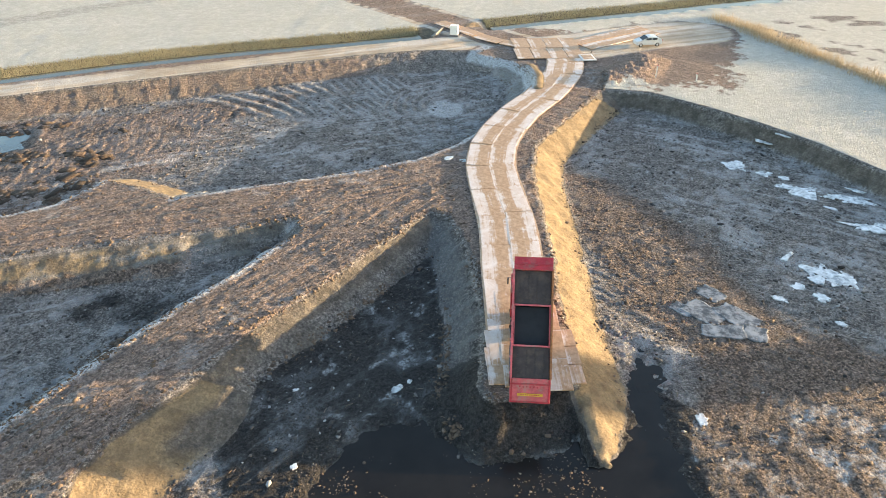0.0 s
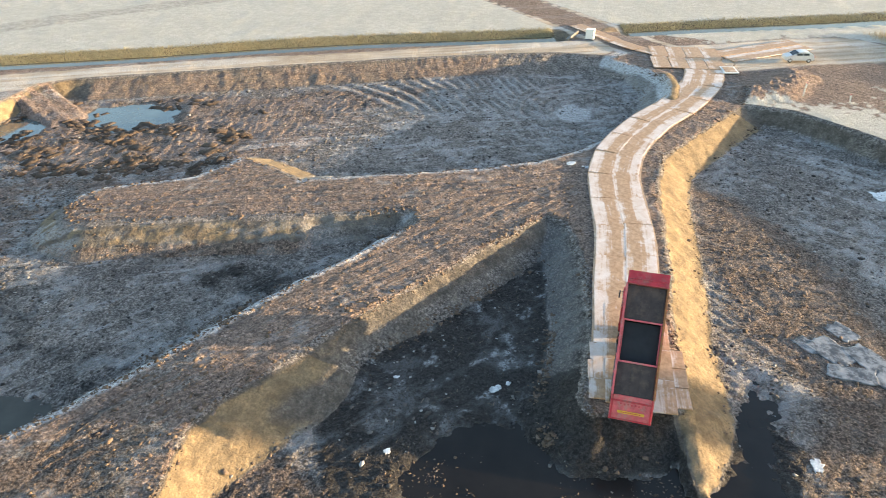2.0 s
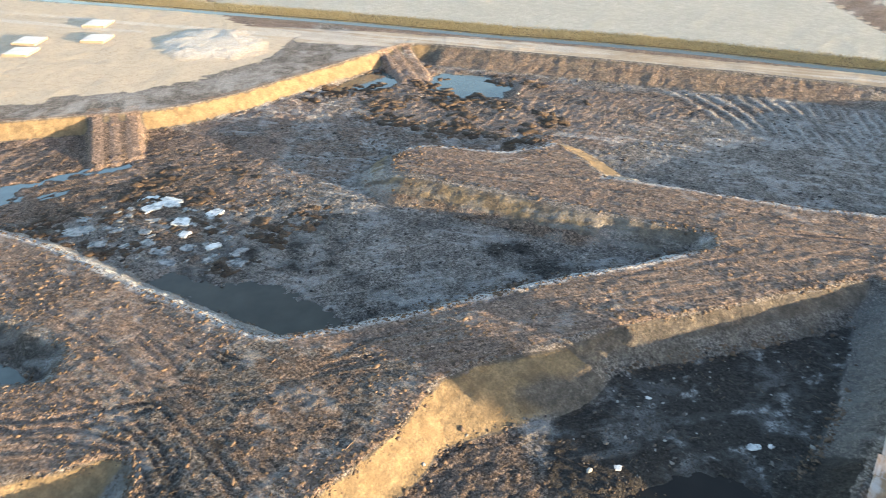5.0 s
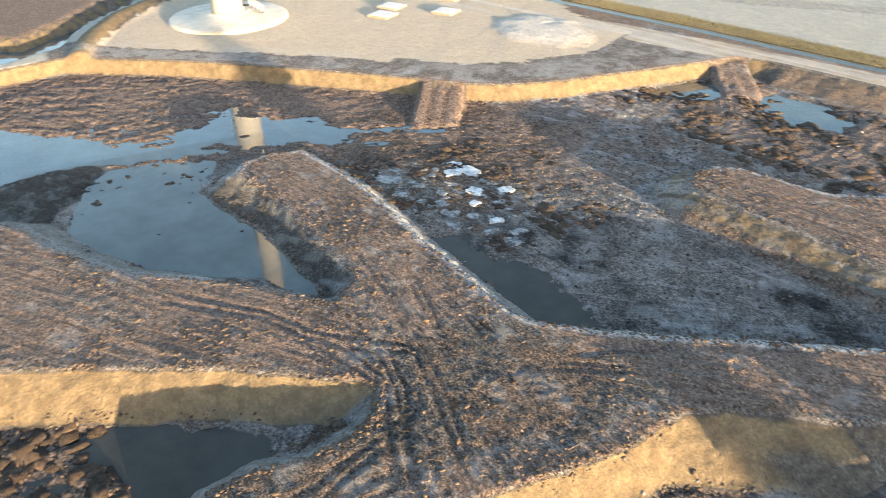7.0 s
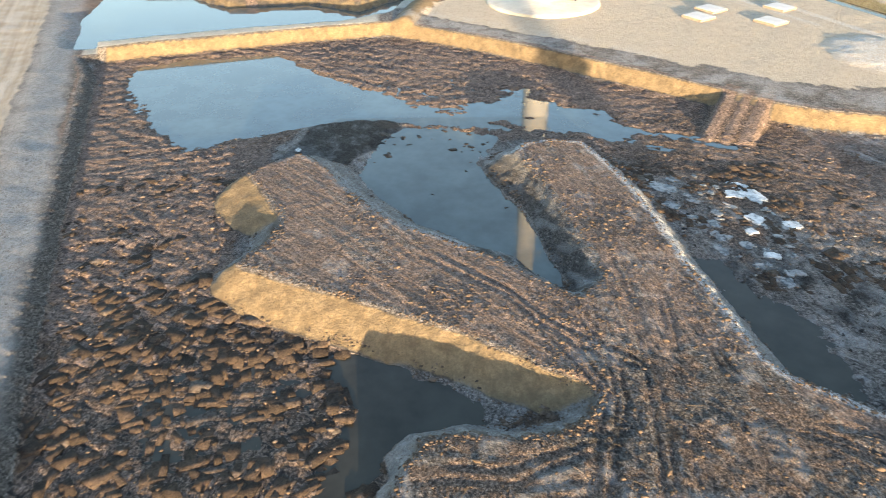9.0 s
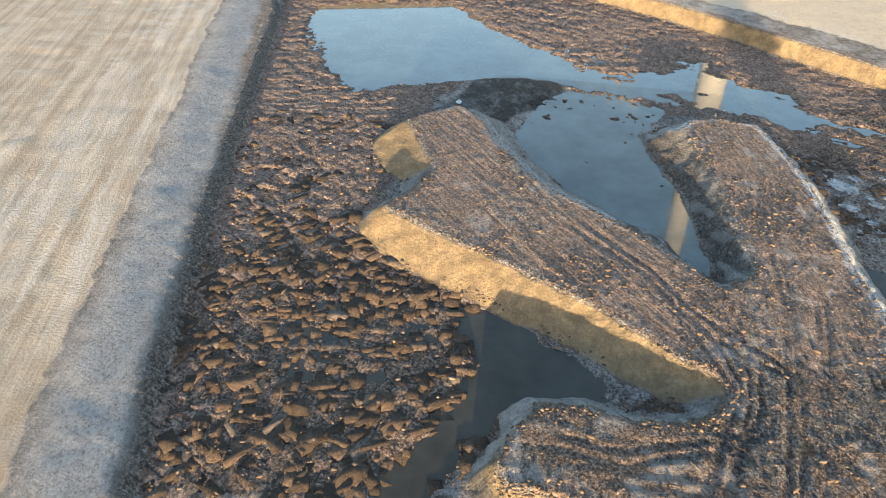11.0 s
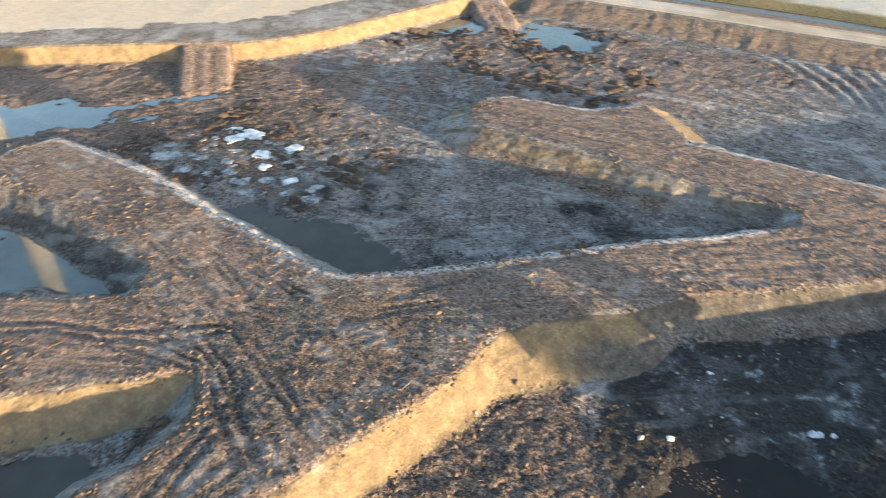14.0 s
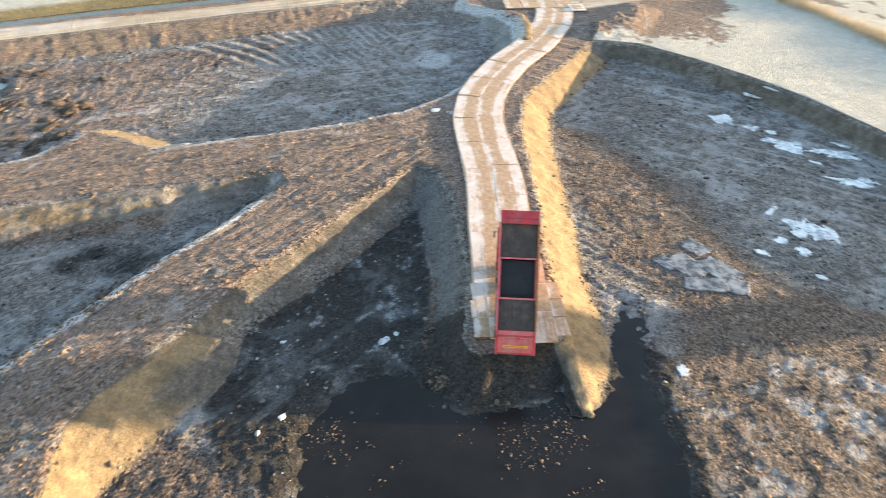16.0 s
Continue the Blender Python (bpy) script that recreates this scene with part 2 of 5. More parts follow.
# hollows of the floor in which water stands
PONDS = {
    "middle": pts("-65.5,-9 -71,-6.6 -76,-3.5 -74.8,2.8 -73.3,6.5 -67,5 -61.6,7.6 -55.7,9.4 -47,10.4 -43.5,10 -47.5,5 -50.6,1.5 -53.9,-2 -57.2,-5 -61.1,-8"),
    "far": pts("-90.2,-40.8 -97.2,-41.9 -100.6,-35.9 -102.5,-22.7 -97.1,-17 -89.4,-11.4 -84.8,-5.1 -80.5,2 -87,8 -88,12 -83,17 -79,21 -74,27.5 "
               "-69.8,34 -69.5,30 -72.3,21 -75,10.5 -75.5,2.8 -77.3,-3.7 -79.1,-9.3 -76.1,-14.2 -73.2,-21 -70.8,-27 -75,-32 -82.5,-36.6"),
    "bend": pts("-49,21.4 -48.6,24.1 -42.8,26.3 -39.8,28.6 -35.3,29 -31.5,28.5 -33,25 -36,23.5 -41,22.3"),
    "front": pts("-8.5,20 -7.7,27 -6.6,30.2 -4,31.3 0,32.5 2.4,33.4 8,32.4 10.5,28.8 12,31 13,36.5 14.2,38.8 15,34.2 14.6,29.4 14,22 12,17 -2,16"),
    "south": pts("-37.5,-9 -37.2,-6 -37,-3.5 -34.6,0 -32,3.4 -30.5,3 -29.5,-1 -29,-3 -25.5,-4.2 -22.5,-5.4 -19,-6 -19,-9 -23,-9.5 -26.5,-7.5 -29.5,-6 -32.5,-5 -34.5,-7.5"),
    "clods": pts("-42,-15 -38,-10 -33,-8 -30,-9 -26,-12 -27,-17 -33,-20 -40,-19"),
    "corner": pts("-69.6,61 -69.2,72 -65,73.5 -62.5,69.5 -64.5,66"),
    "ramp": pts("-62,78 -54.9,81 -50,79.5 -48,75 -51.2,73.2 -55.9,69.7 -59.5,70.5"),
}


def inside(px, py, poly):
    hit = np.zeros(px.shape, bool)
    for (x0, y0), (x1, y1) in zip(poly, np.roll(poly, -1, 0)):
        if y0 != y1:
            hit ^= ((y0 > py) != (y1 > py)) & (px < (x1 - x0) * (py - y0) / (y1 - y0) + x0)
    return hit


def away(px, py, line, closed=True):
    """Distance to a line of points."""
    best = np.full(px.shape, 1e9)
    ends = np.roll(line, -1, 0) if closed else line[1:]
    for (x0, y0), (x1, y1) in zip(line, ends):
        dx, dy = x1 - x0, y1 - y0
        k = np.clip(((px - x0) * dx + (py - y0) * dy) / (dx * dx + dy * dy + 1e-9), 0, 1)
        best = np.minimum(best, (px - x0 - k * dx) ** 2 + (py - y0 - k * dy) ** 2)
    return np.sqrt(best)


def signed(px, py, poly):
    d = away(px, py, poly)
    return np.where(inside(px, py, poly), d, -d)


def hashed(ix, iy, seed):
    h = (ix.astype(np.int64) * 374761393 + iy.astype(np.int64) * 668265263 + seed * 974711) & 0x7FFFFFFF
    h = ((h ^ (h >> 13)) * 1274126177) & 0x7FFFFFFF
    return ((h ^ (h >> 16)) & 0xFFFF) / 65535.0


def grain(px, py, size, seed=0):
    """Smooth noise from -1 to 1."""
    u, v = px / size, py / size
    ix, iy = np.floor(u), np.floor(v)
    fu, fv = u - ix, v - iy
    fu, fv = fu * fu * (3 - 2 * fu), fv * fv * (3 - 2 * fv)
    a, b = hashed(ix, iy, seed), hashed(ix + 1, iy, seed)
    c, d = hashed(ix, iy + 1, seed), hashed(ix + 1, iy + 1, seed)
    return 2 * (a + (b - a) * fu + (c - a) * fv + (a - b - c + d) * fu * fv) - 1


def rough_field(px, py, size, octaves=4, seed=0, gain=0.5):
    total, amp, norm = 0.0, 1.0, 0.0
    for o in range(octaves):
        total = total + amp * grain(px + 17.3 * o, py - 9.1 * o, size / 2 ** o, seed + o)
        norm, amp = norm + amp, amp * gain
    return total / norm


def lumps(px, py, size, seed=0):
    """Rounded clods: 1 in the middle of a cell, 0 at its joints, and a height of its own for each cell."""
    u, v = px / size, py / size
    iu, iv = np.floor(u), np.floor(v)
    f1 = np.full(px.shape, 9.0)
    f2, own = f1.copy(), np.zeros(px.shape)
    for a in (-1, 0, 1):
        for b in (-1, 0, 1):
            cx, cy = iu + a, iv + b
            d = (cx + hashed(cx, cy, seed) - u) ** 2 + (cy + hashed(cx, cy, seed + 7) - v) ** 2
            near = d < f1
            f2 = np.where(near, f1, np.minimum(f2, d))
            own = np.where(near, hashed(cx, cy, seed + 3), own)
            f1 = np.where(near, d, f1)
    return np.clip((np.sqrt(f2) - np.sqrt(f1)) * 1.6, 0, 1), own


def shards(px, py, size, seed=0):
    """Broken plates of earth: each cell lies tilted its own way."""
    u, v = px / size, py / size
    iu, iv = np.floor(u), np.floor(v)
    f1, z = np.full(px.shape, 9.0), np.zeros(px.shape)
    for a in (-1, 0, 1):
        for b in (-1, 0, 1):
            cx, cy = iu + a, iv + b
            ox, oy = u - cx - hashed(cx, cy, seed), v - cy - hashed(cx, cy, seed + 7)
            d = np.maximum(np.abs(ox) * 1.2, np.abs(oy)) + 0.3 * np.abs(ox + oy)
            near = d < f1
            tilt = (hashed(cx, cy, seed + 3) - 0.5) * ox + (hashed(cx, cy, seed + 5) - 0.5) * oy
            z = np.where(near, tilt * 1.5 + 0.7 * (hashed(cx, cy, seed + 11) - 0.5), z)
            f1 = np.where(near, d, f1)
    return z


def slabs(px, py, size, seed=0):
    """Blocks cut by a digger: height of each block with its tilt, and the depth of the groove round it."""
    u, v = px / size, py / size
    iu, iv = np.floor(u), np.floor(v)
    f1 = np.full(px.shape, 9.0)
    f2, z = f1.copy(), np.zeros(px.shape)
    for a in (-1, 0, 1):
        for b in (-1, 0, 1):
            cx, cy = iu + a, iv + b
            ox = u - cx - 0.15 - 0.7 * hashed(cx, cy, seed)
            oy = v - cy - 0.15 - 0.7 * hashed(cx, cy, seed + 7)
            d = np.maximum(np.abs(ox), np.abs(oy)) + 0.12 * np.abs(ox - oy)
            near = d < f1
            f2 = np.where(near, f1, np.minimum(f2, d))
            tilt = (hashed(cx, cy, seed + 3) - 0.35) * ox + (hashed(cx, cy, seed + 5) - 0.5) * oy
            z = np.where(near, 0.9 * tilt + hashed(cx, cy, seed + 11) - 0.5, z)
            f1 = np.where(near, d, f1)
    return z, 1 - step(f2 - f1, 0.02, 0.20)


def step(d, a, b):
    t = np.clip((d - a) / (b - a), 0, 1)
    return t * t * (3 - 2 * t)


def band(d, half, soft):
    return 1 - step(d, half, half + soft)


# lines on the plan
DITCH_NORTH = pts("-320,-8 -200,38 -140,62 -87,83 -60,92.6 -46.8,98.2 -31.8,103.4 -15.7,107.8 -3,111.5")
DITCH_EAST = pts("8.5,116 21,120.3 36.5,125 54.5,131 110,150 240,196")
HAUL = pts("5.4,31 5.6,40 5.6,46.5 5.7,52.5 5.3,58.5 5,64.8 6.1,71.4 9.4,79 13.6,86 17.2,95.5 16.5,103 9.2,109 4,115.5 -3.5,124.5 -12,134 -30,158 -55,195")
SPUR = pts("17,104 24,106.5 31,109.5 40,112")
TRACK_NORTH = pts("-200,20 -120,56 -74,79.5 -52,89 -24,98.5 -8,104.5 2,107")
WEST_ROAD = pts("-190,-86 -95,-54.5 -70,-45.5 -47.5,-37.5 -30,-31.5 -16,-27.5 20,-14")
RAMPS = [(pts("-86,43 -81,38.6 -73.5,34 -69.5,31.6"), 2.6), (pts("-76,84 -72.3,79 -66.5,75.5 -60.5,71.8"), 2.3)]
# wheel and track marks along the causeways
RUTS = [
    (pts("3,62 -8,57 -16,47 -24,36 -28,28"), 1.1),
    (pts("4,66 -8,60 -20,56.5 -32,54 -43,50"), 1.1),
    (pts("-38.1,7.7 -34,9.6 -31.6,10.5 -28,9.4 -23.5,8.3 -21,8"), 0.3),
    (pts("-40,9.6 -34,11.6 -30.3,11.4 -26.4,10.1 -21,8.6"), 0.3),
    (pts("-46,14.6 -40,14.4 -35.3,14 -31.5,13.7 -26.9,13.1 -21,12"), 0.4),
    (pts("-32.2,13.9 -28,14.3 -23.3,14.7 -20.8,15"), 0.35),
    (pts("-62,12 -50,14.4 -42,14.6 -36.4,14.3 -33,15.4 -30.5,16.7 -29,18.4 -28.9,23.2 -26,29"), 0.35),
    (pts("-44,17 -34.5,16 -29,18.4 -25.7,18.8 -21,20"), 0.35),
    (pts("-46,17.4 -37.1,18.3 -33,19 -30.5,20.3 -28,25.6 -24,32"), 0.3),
    (pts("-33,18 -29,19.7 -27.5,22.3 -24,28"), 0.3),
    (pts("-48,-2 -41.6,5.4 -38.1,7.7 -35.4,10.8 -32,16"), 0.4),
    (pts("-25.5,-2 -25,4 -27,9 -30,14"), 0.4),
]
LANES = [pts("2,62 -8,54 -16,43.5 -24,33 -29,25"), pts("4,68 -8,60.5 -20,56.5 -32,54 -44,50.5"), pts("-38,14 -28,14 -21,15"), pts("-25,8 -24.5,-3"),
         pts("-28,16 -34,11 -42,1 -50,-8 -62,-14.5"), pts("-30,22 -40,18 -54,15 -67,11.5"), pts("11,45 18,36 30,24 44,14"), pts("14,66 24,58 34,50 46,44")]


def streaks(x, y):
    """Long marks that run beside the nearest lane."""
    best, out = np.full(x.shape, 1e9), np.zeros(x.shape)
    lane = np.zeros((len(x), 4))
    for i, line in enumerate(LANES):
        d = away(x, y, line, False)
        u = (line[-1] - line[0]) / np.linalg.norm(line[-1] - line[0])
        side = (x - line[0][0]) * -u[1] + (y - line[0][1]) * u[0]
        along = x * u[0] + y * u[1]
        mark = grain(side + 0.3 * grain(along, side * 0, 6, 5), along * 0.055, 0.42, 201 + i) + 0.5 * grain(side, along * 0.09, 0.2, 221 + i)
        out = np.where(d < best, mark, out)
        lane[d < best] = np.stack([side / 100, along / 100, side * 0, side * 0 + 1], 1)[d < best]
        best = np.minimum(best, d)
    return out / 1.5, lane


def floor_cover(x, y):
    """Where the floor of the dig is brown and cloddy, and where it is black and smooth."""
    wob = rough_field(x, y, 9, 4, 41) * 3
    brown = step(wob + signed(x, y, pts("-50,-16 -30,2 -22,-6 -15,-25 -60,-44 -106,-50 -110,-5 -90,25 -78,40 -60,46 -52,36 -64,20 -72,12 -70,-16")), -2, 2)
    brown = np.maximum(brown, 0.80 * step(wob + signed(x, y, pts("12.5,66 17,66 20,61 22,56 25,50 28,42 40,34 60,20 45,5 18,10 15,27 16,38 12.5,45")), -2, 3))
    brown = np.maximum(brown, 0.72 * step(wob + signed(x, y, pts("-70,76 -60,80 -40,86 -18,92 -22,84 -34,72 -44,62 -60,60 -70,66")), -2, 2))
    brown = np.maximum(brown, 0.9 * step(wob * 0.5 + signed(x, y, pts("-19,27 -15.5,27 -9,23 -9,16 -20,4 -20,20")), -1, 1.5))
    brown = np.maximum(brown, 0.75 * step(rough_field(x, y, 2.6, 4, 44, 0.65), -0.1, 0.25) * step(wob + signed(x, y, pts("-66,21 -52,22.5 -47,27 -44,35 -50,41 -62,38 -70,30")), -2, 2))
    brown = np.maximum(brown, step(signed(x, y, POOL_WEST), -1, 1))
    black = step(wob + signed(x, y, pts("-15,38 -8,47 1,57 2.5,33 10,26 14,40 17,30 14,14 -8,14 -13,28")), -2, 2)
    black = np.maximum(black, (0.44 + 0.55 * rough_field(x, y, 4, 4, 45, 0.6)) * step(wob + signed(x, y, pts("-14,53 -32,26 -48,22 -50,33 -42,42 -28,47")), -2, 2))
    black = np.maximum(black, 0.9 * step(wob * 0.6 + signed(x, y, pts("-65,-18 -78,-15 -80,-6 -74,-2 -66,-9")), -1, 1))
    black *= 0.78 + 0.22 * step(rough_field(x, y, 2.4, 4, 43, 0.65), -0.25, 0.2)
    return brown * (1 - 0.85 * step(signed(x, y, pts("-65,-18 -78,-15 -80,-6 -74,-2 -66,-9")), -1, 1)), black


def ground(x, y):
    """Height and ground cover at points of the plan."""
    edge = 0.34 * rough_field(x, y, 3.2, 5, 5, 0.6) + 0.28 * rough_field(x, y, 11, 2, 9) + 0.24 * rough_field(x, y, 0.9, 2, 11)
    keep, basin = signed(x, y, KEEP), signed(x, y, BASIN)
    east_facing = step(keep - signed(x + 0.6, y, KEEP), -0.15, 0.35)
    at_front = (1 - step(y, 33, 35)) * step(x, -4, -1) * (1 - step(x, 11, 13))
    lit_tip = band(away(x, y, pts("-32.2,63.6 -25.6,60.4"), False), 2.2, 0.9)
    rubble = band(away(x, y, pts("-45,47.5 -41,46 -34,47.3 -25,49.8"), False) + edge, 2.2, 1.4)
    d_keep, d_rim = -keep + edge * (1 - 0.6 * rubble) * (0.8 + 0.5 * at_front * (1 - step(x, 6.5, 8)) - 0.3 * at_front * step(x, 8, 9)), basin + edge * 0.5
    wide = 2.6 + (0.9 - 2.3 * (1 - step(y, 26.5, 34))) * step(x, 7.6, 9.0) + 0.7 * band(np.hypot((x + 5) / 9, (y - 44) / 14), 0.9, 0.3) + 2.4 * band(np.hypot(x + 17, y - 30), 3.5, 4) + 1.9 * lit_tip + 1.5 * rubble + 2.0 * band(np.hypot(x + 57.5, y + 17.5), 3, 2.5) - 0.9 * band(np.hypot(x + 24, y + 4), 2.5, 2) + 1.0 * step(-x, 28, 40) * (1 - step(y + 0.0 * x, 6, 9)) * step(y, -18, -14)
    mouth = at_front * (1 - step(x, 7, 9))
    wide = wide + 1.6 * mouth - 0.5 * step(x, 8, 9) * (1 - step(y, 29.5, 32))
    rim_wide = 1.6 + 2.9 * step(y - 0.36 * x, 90, 96) * step(x, -69, -63)
    near_rim = basin < rim_wide + 1.4
    low_k, low_b = np.clip(d_keep / wide, 0, 1), np.clip(d_rim / rim_wide, 0, 1)
    low_k = low_k + mouth * (1 - (1 - low_k) ** 1.9 - low_k)
    low_k = low_k + rubble * (low_k ** 1.5 - low_k)
    fall = np.minimum(low_k * 0.8 + 0.2 * step(low_k, 0, 1), low_b * 0.8 + 0.2 * step(low_b, 0, 1))
    pool = np.clip((signed(x, y, POOL_WEST) + edge) / 1.8, 0, 1)
    deep = np.maximum(fall, pool)
    # the spit runs out to a low ragged point
    run = np.clip((y - 28.6) / 6, 0, 1)
    jag = 0.5 * rough_field(x, y, 1.1, 3, 190, 0.65)
    left, right = 9.4 - 1.0 * run + 0.5 * jag, 10.3 + 2.2 * run ** 0.8 + jag
    crest = 0.85 * (1 - run) ** 1.3
    tail = crest + (1 - crest) * np.clip((x - left - 0.4) / np.maximum(right - left - 0.4, 0.3), 0, 1)
    tail = np.maximum(np.maximum(tail, np.clip((left - x) / 0.8, 0, 1)), np.clip((29.0 - y + jag) / 0.8, 0, 1))
    deep = np.minimum(deep, 1 - (1 - tail) * (1 - step(y, 34, 36)) * step(y, 20, 26) * step(x, 6, 8) * (1 - step(x, 13, 14)))
    brown, black = floor_cover(x, y)
    on_floor = step(deep, 0.85, 1.0)
    top = step(keep + edge, -0.3, 0.4)
    outside = 1 - step(basin, -0.6, 0.2)
    slope = step(deep, 0.02, 0.15) * (1 - step(deep, 0.9, 1.0))
    mark, lane = streaks(x, y)

    # relief
    z = -DEPTH * deep
    z += on_floor * (0.10 * rough_field(x, y, 14, 2, 21) + 0.05)
    wx, wy = x + 0.6 * rough_field(x, y, 2.2, 3, 3), y + 0.6 * rough_field(x, y, 2.2, 3, 4)
    big, own = lumps(wx * 1.25 - wy * 0.3, wy * 0.55 + wx * 0.15, 1.0, 31)
    mid, own1 = lumps(wx + wy * 0.2, wy * 0.7, 0.55, 41)
    small, own2 = lumps(x, y, 0.42, 51)
    turn = np.where(rough_field(x, y, 11, 3, 37) > 0.05, 0.45, -0.25)
    vx, vy = x + 0.28 * rough_field(x, y, 1.4, 3, 13), y + 0.28 * rough_field(x, y, 1.4, 3, 14)
    sx, sy = vx * np.cos(turn) - vy * np.sin(turn), vx * np.sin(turn) + vy * np.cos(turn)
    block, groove = slabs(sx * 1.25, sy * 0.62, 1.05, 57)
    chip, groove2 = slabs(sx, sy * 1.3, 0.62, 58)
    crumbly = step(rough_field(x, y, 3.5, 3, 59), -0.2, 0.35)
    clod = 0.26 * block - 0.15 * groove + crumbly * (0.13 * chip - 0.05 * groove2 + 0.16 * mid * own1 * own1) + 0.08 * small * own2 + 0.05 * rough_field(x, y, 0.5, 2, 60)
    z += on_floor * brown * clod * (0.5 - 0.22 * step(x, 6, 9)) * (1 + 0.55 * step(-x - 0.6 * y, 50, 66) * (y < 20)) * (0.55 + 0.6 * step(rough_field(x, y, 7, 2, 33), -0.5, 0.6))
    drag = rough_field(x * 0.35 + y * 0.1, y * 1.3, 1.6, 3, 61)
    z += on_floor * (1 - brown) * (1 - step(x, 6, 10)) * step(y, 10, 16) * (0.13 * shards(wx, wy, 0.9, 38) + 0.06 * shards(sx, sy, 0.45, 39)) * (0.4 + 0.6 * step(rough_field(x, y, 5, 3, 40), -0.3, 0.4)) * (1 - step(y, 60, 66))
    z += on_floor * (1 - brown) * (0.05 * drag + 0.09 * small * own2 * own2 + (0.05 + 0.05 * step(x, 8, 11)) * mark)
    crumb = small * np.maximum(own2 - 0.55, 0) * 2.2
    loose = step(rough_field(x, y, 5, 3, 75), -0.35, 0.35)
    z += top * (0.035 * rough_field(x, y, 0.6, 2, 71) + 0.10 * crumb * loose + 0.06 * rough_field(x, y, 6, 2, 72) + 0.042 * mark)
    z += slope * ((0.11 - 0.04 * rubble - 0.07 * east_facing * (1 - rubble)) * rough_field(x, y, 0.8, 3, 81, 0.7) + (0.10 - 0.02 * rubble) * crumb * step(rough_field(x, y, 3, 2, 83) + rubble, -0.2, 0.4) + 0.07 * (1 - east_facing) * mark)
    z += mouth * step(deep, 0.1, 0.5) * (0.16 * rough_field(x, y, 1.1, 3, 181, 0.6) + 0.12 * small * own2)
    tooth = grain(y - 0.35 * x + 0.3 * rough_field(x, y, 3, 2, 160), x * 0.25, 0.42, 161)
    z += slope * (1 - east_facing) * (1 - rubble) * 0.08 * tooth * (1 - 0.65 * step(y, 43, 46))
    z += slope * near_rim * 0.06 * grain(x * 0.94 + y * 0.5, -x * 0.2 + y * 0.2, 0.9, 162)
    ruts = np.zeros(x.shape)
    for line, half in RUTS:
        d = away(x, y, line, False) + 0.25 * rough_field(x, y, 5, 2, 90)
        ends = np.minimum(np.hypot(x - line[0][0], y - line[0][1]), np.hypot(x - line[-1][0], y - line[-1][1]))
        ruts = np.maximum(ruts, step(ends, 1.2, 3.5) * band(np.abs(d - half), 0.11, 0.18) * step(rough_field(x, y, 6, 3, 92), -0.5, 0.1))
    z -= 0.10 * ruts * top
    # scrape marks of the digger below the north bank
    swirl_r = np.hypot(x - 1.5, (y - 87) * 0.9)
    fan = on_floor * np.maximum(band(swirl_r, 8, 3), step(signed(x, y, pts("-34,90 -18,95.5 -4,100 0,92 -5,82 -14,82 -24,84")) + edge, -1, 2))
    scrape = np.where(swirl_r < 9, np.sin(swirl_r * 5.0 + 1.2 * rough_field(x, y, 4, 2, 301)) * (0.6 + 0.4 * rough_field(x, y, 2.5, 2, 304)),
                      np.sin((x * 0.82 + y * 0.57 + 0.02 * (x + 15) ** 2 + 0.7 * rough_field(x, y, 5, 3, 303)) * 4.2) * (0.6 + 0.4 * rough_field(x, y, 3, 2, 302)))
    z += fan * 0.12 * scrape
    ramp = np.zeros(x.shape)
    for line, half in RAMPS:
        d = away(x, y, line, False)
        ramp = np.maximum(ramp, band(d, half, 1.0) * (basin > -2) * (1 - band(np.abs(d - 0.9), 0.3, 0.2) * 0.7))
        run = line[-1] - line[1]
        along = np.clip(((x - line[1][0]) * run[0] + (y - line[1][1]) * run[1]) / (run ** 2).sum(), 0, 1)
        hump = -DEPTH * 1.02 * along - 0.09 * band(np.abs(d - 0.9), 0.35, 0.3)
        z = np.where(basin > -1.5, np.maximum(z, hump - 1.6 * np.maximum(d - half, 0)), z)
    wet = np.zeros(x.shape)
    for key, shape in PONDS.items():
        s = signed(x, y, shape) + 1.6 * rough_field(x, y, 5, 4, 101, 0.6) + 0.5 * rough_field(x, y, 0.8, 2, 102)
        if key == "far":
            s = s + step(y, -4, 4) * (4.2 * rough_field(x * 1.5 - y * 0.3, y * 0.8, 3.2, 4, 103, 0.65) - 0.7)
        wet = np.maximum(wet, step(s, -1.0, 1.4) * (0.42 if key == "clods" else 1))
    z -= on_floor * wet * (0.34 + 0.22 * brown * clod)
    sunk = -2.2 + 0.42 * np.maximum(clod, 0) * brown + 0.10 * (small * own2 > 0.72) * (rough_field(x, y, 4, 3, 105) > 0.15)
    z = np.where((wet > 0.95) & (on_floor > 0.95), np.minimum(z, sunk), z)
    # ditches, bank by the haul road, and the far ground
    d1, d2 = away(x, y, DITCH_NORTH, False), away(x, y, DITCH_EAST, False)
    beyond1 = y > np.interp(x, DITCH_NORTH[:, 0], DITCH_NORTH[:, 1])
    beyond2 = y > np.interp(x, DITCH_EAST[:, 0], DITCH_EAST[:, 1])
    for d, beyond in ((d1, beyond1), (d2, beyond2)):
        cut = 1 - np.where(beyond, step(d, 0.9, 4.4), step(d, 0.9, 2.0))
        z -= 1.3 * outside * cut
    verge = outside * np.maximum(band(np.abs(d1 - 2.8), 1.4, 1.0) * beyond1, band(np.abs(d2 - 2.8), 1.4, 1.0) * beyond2)
    haul = away(x, y, HAUL, False)
    z += outside * 0.05 * rough_field(x, y, 2.5, 4, 111)
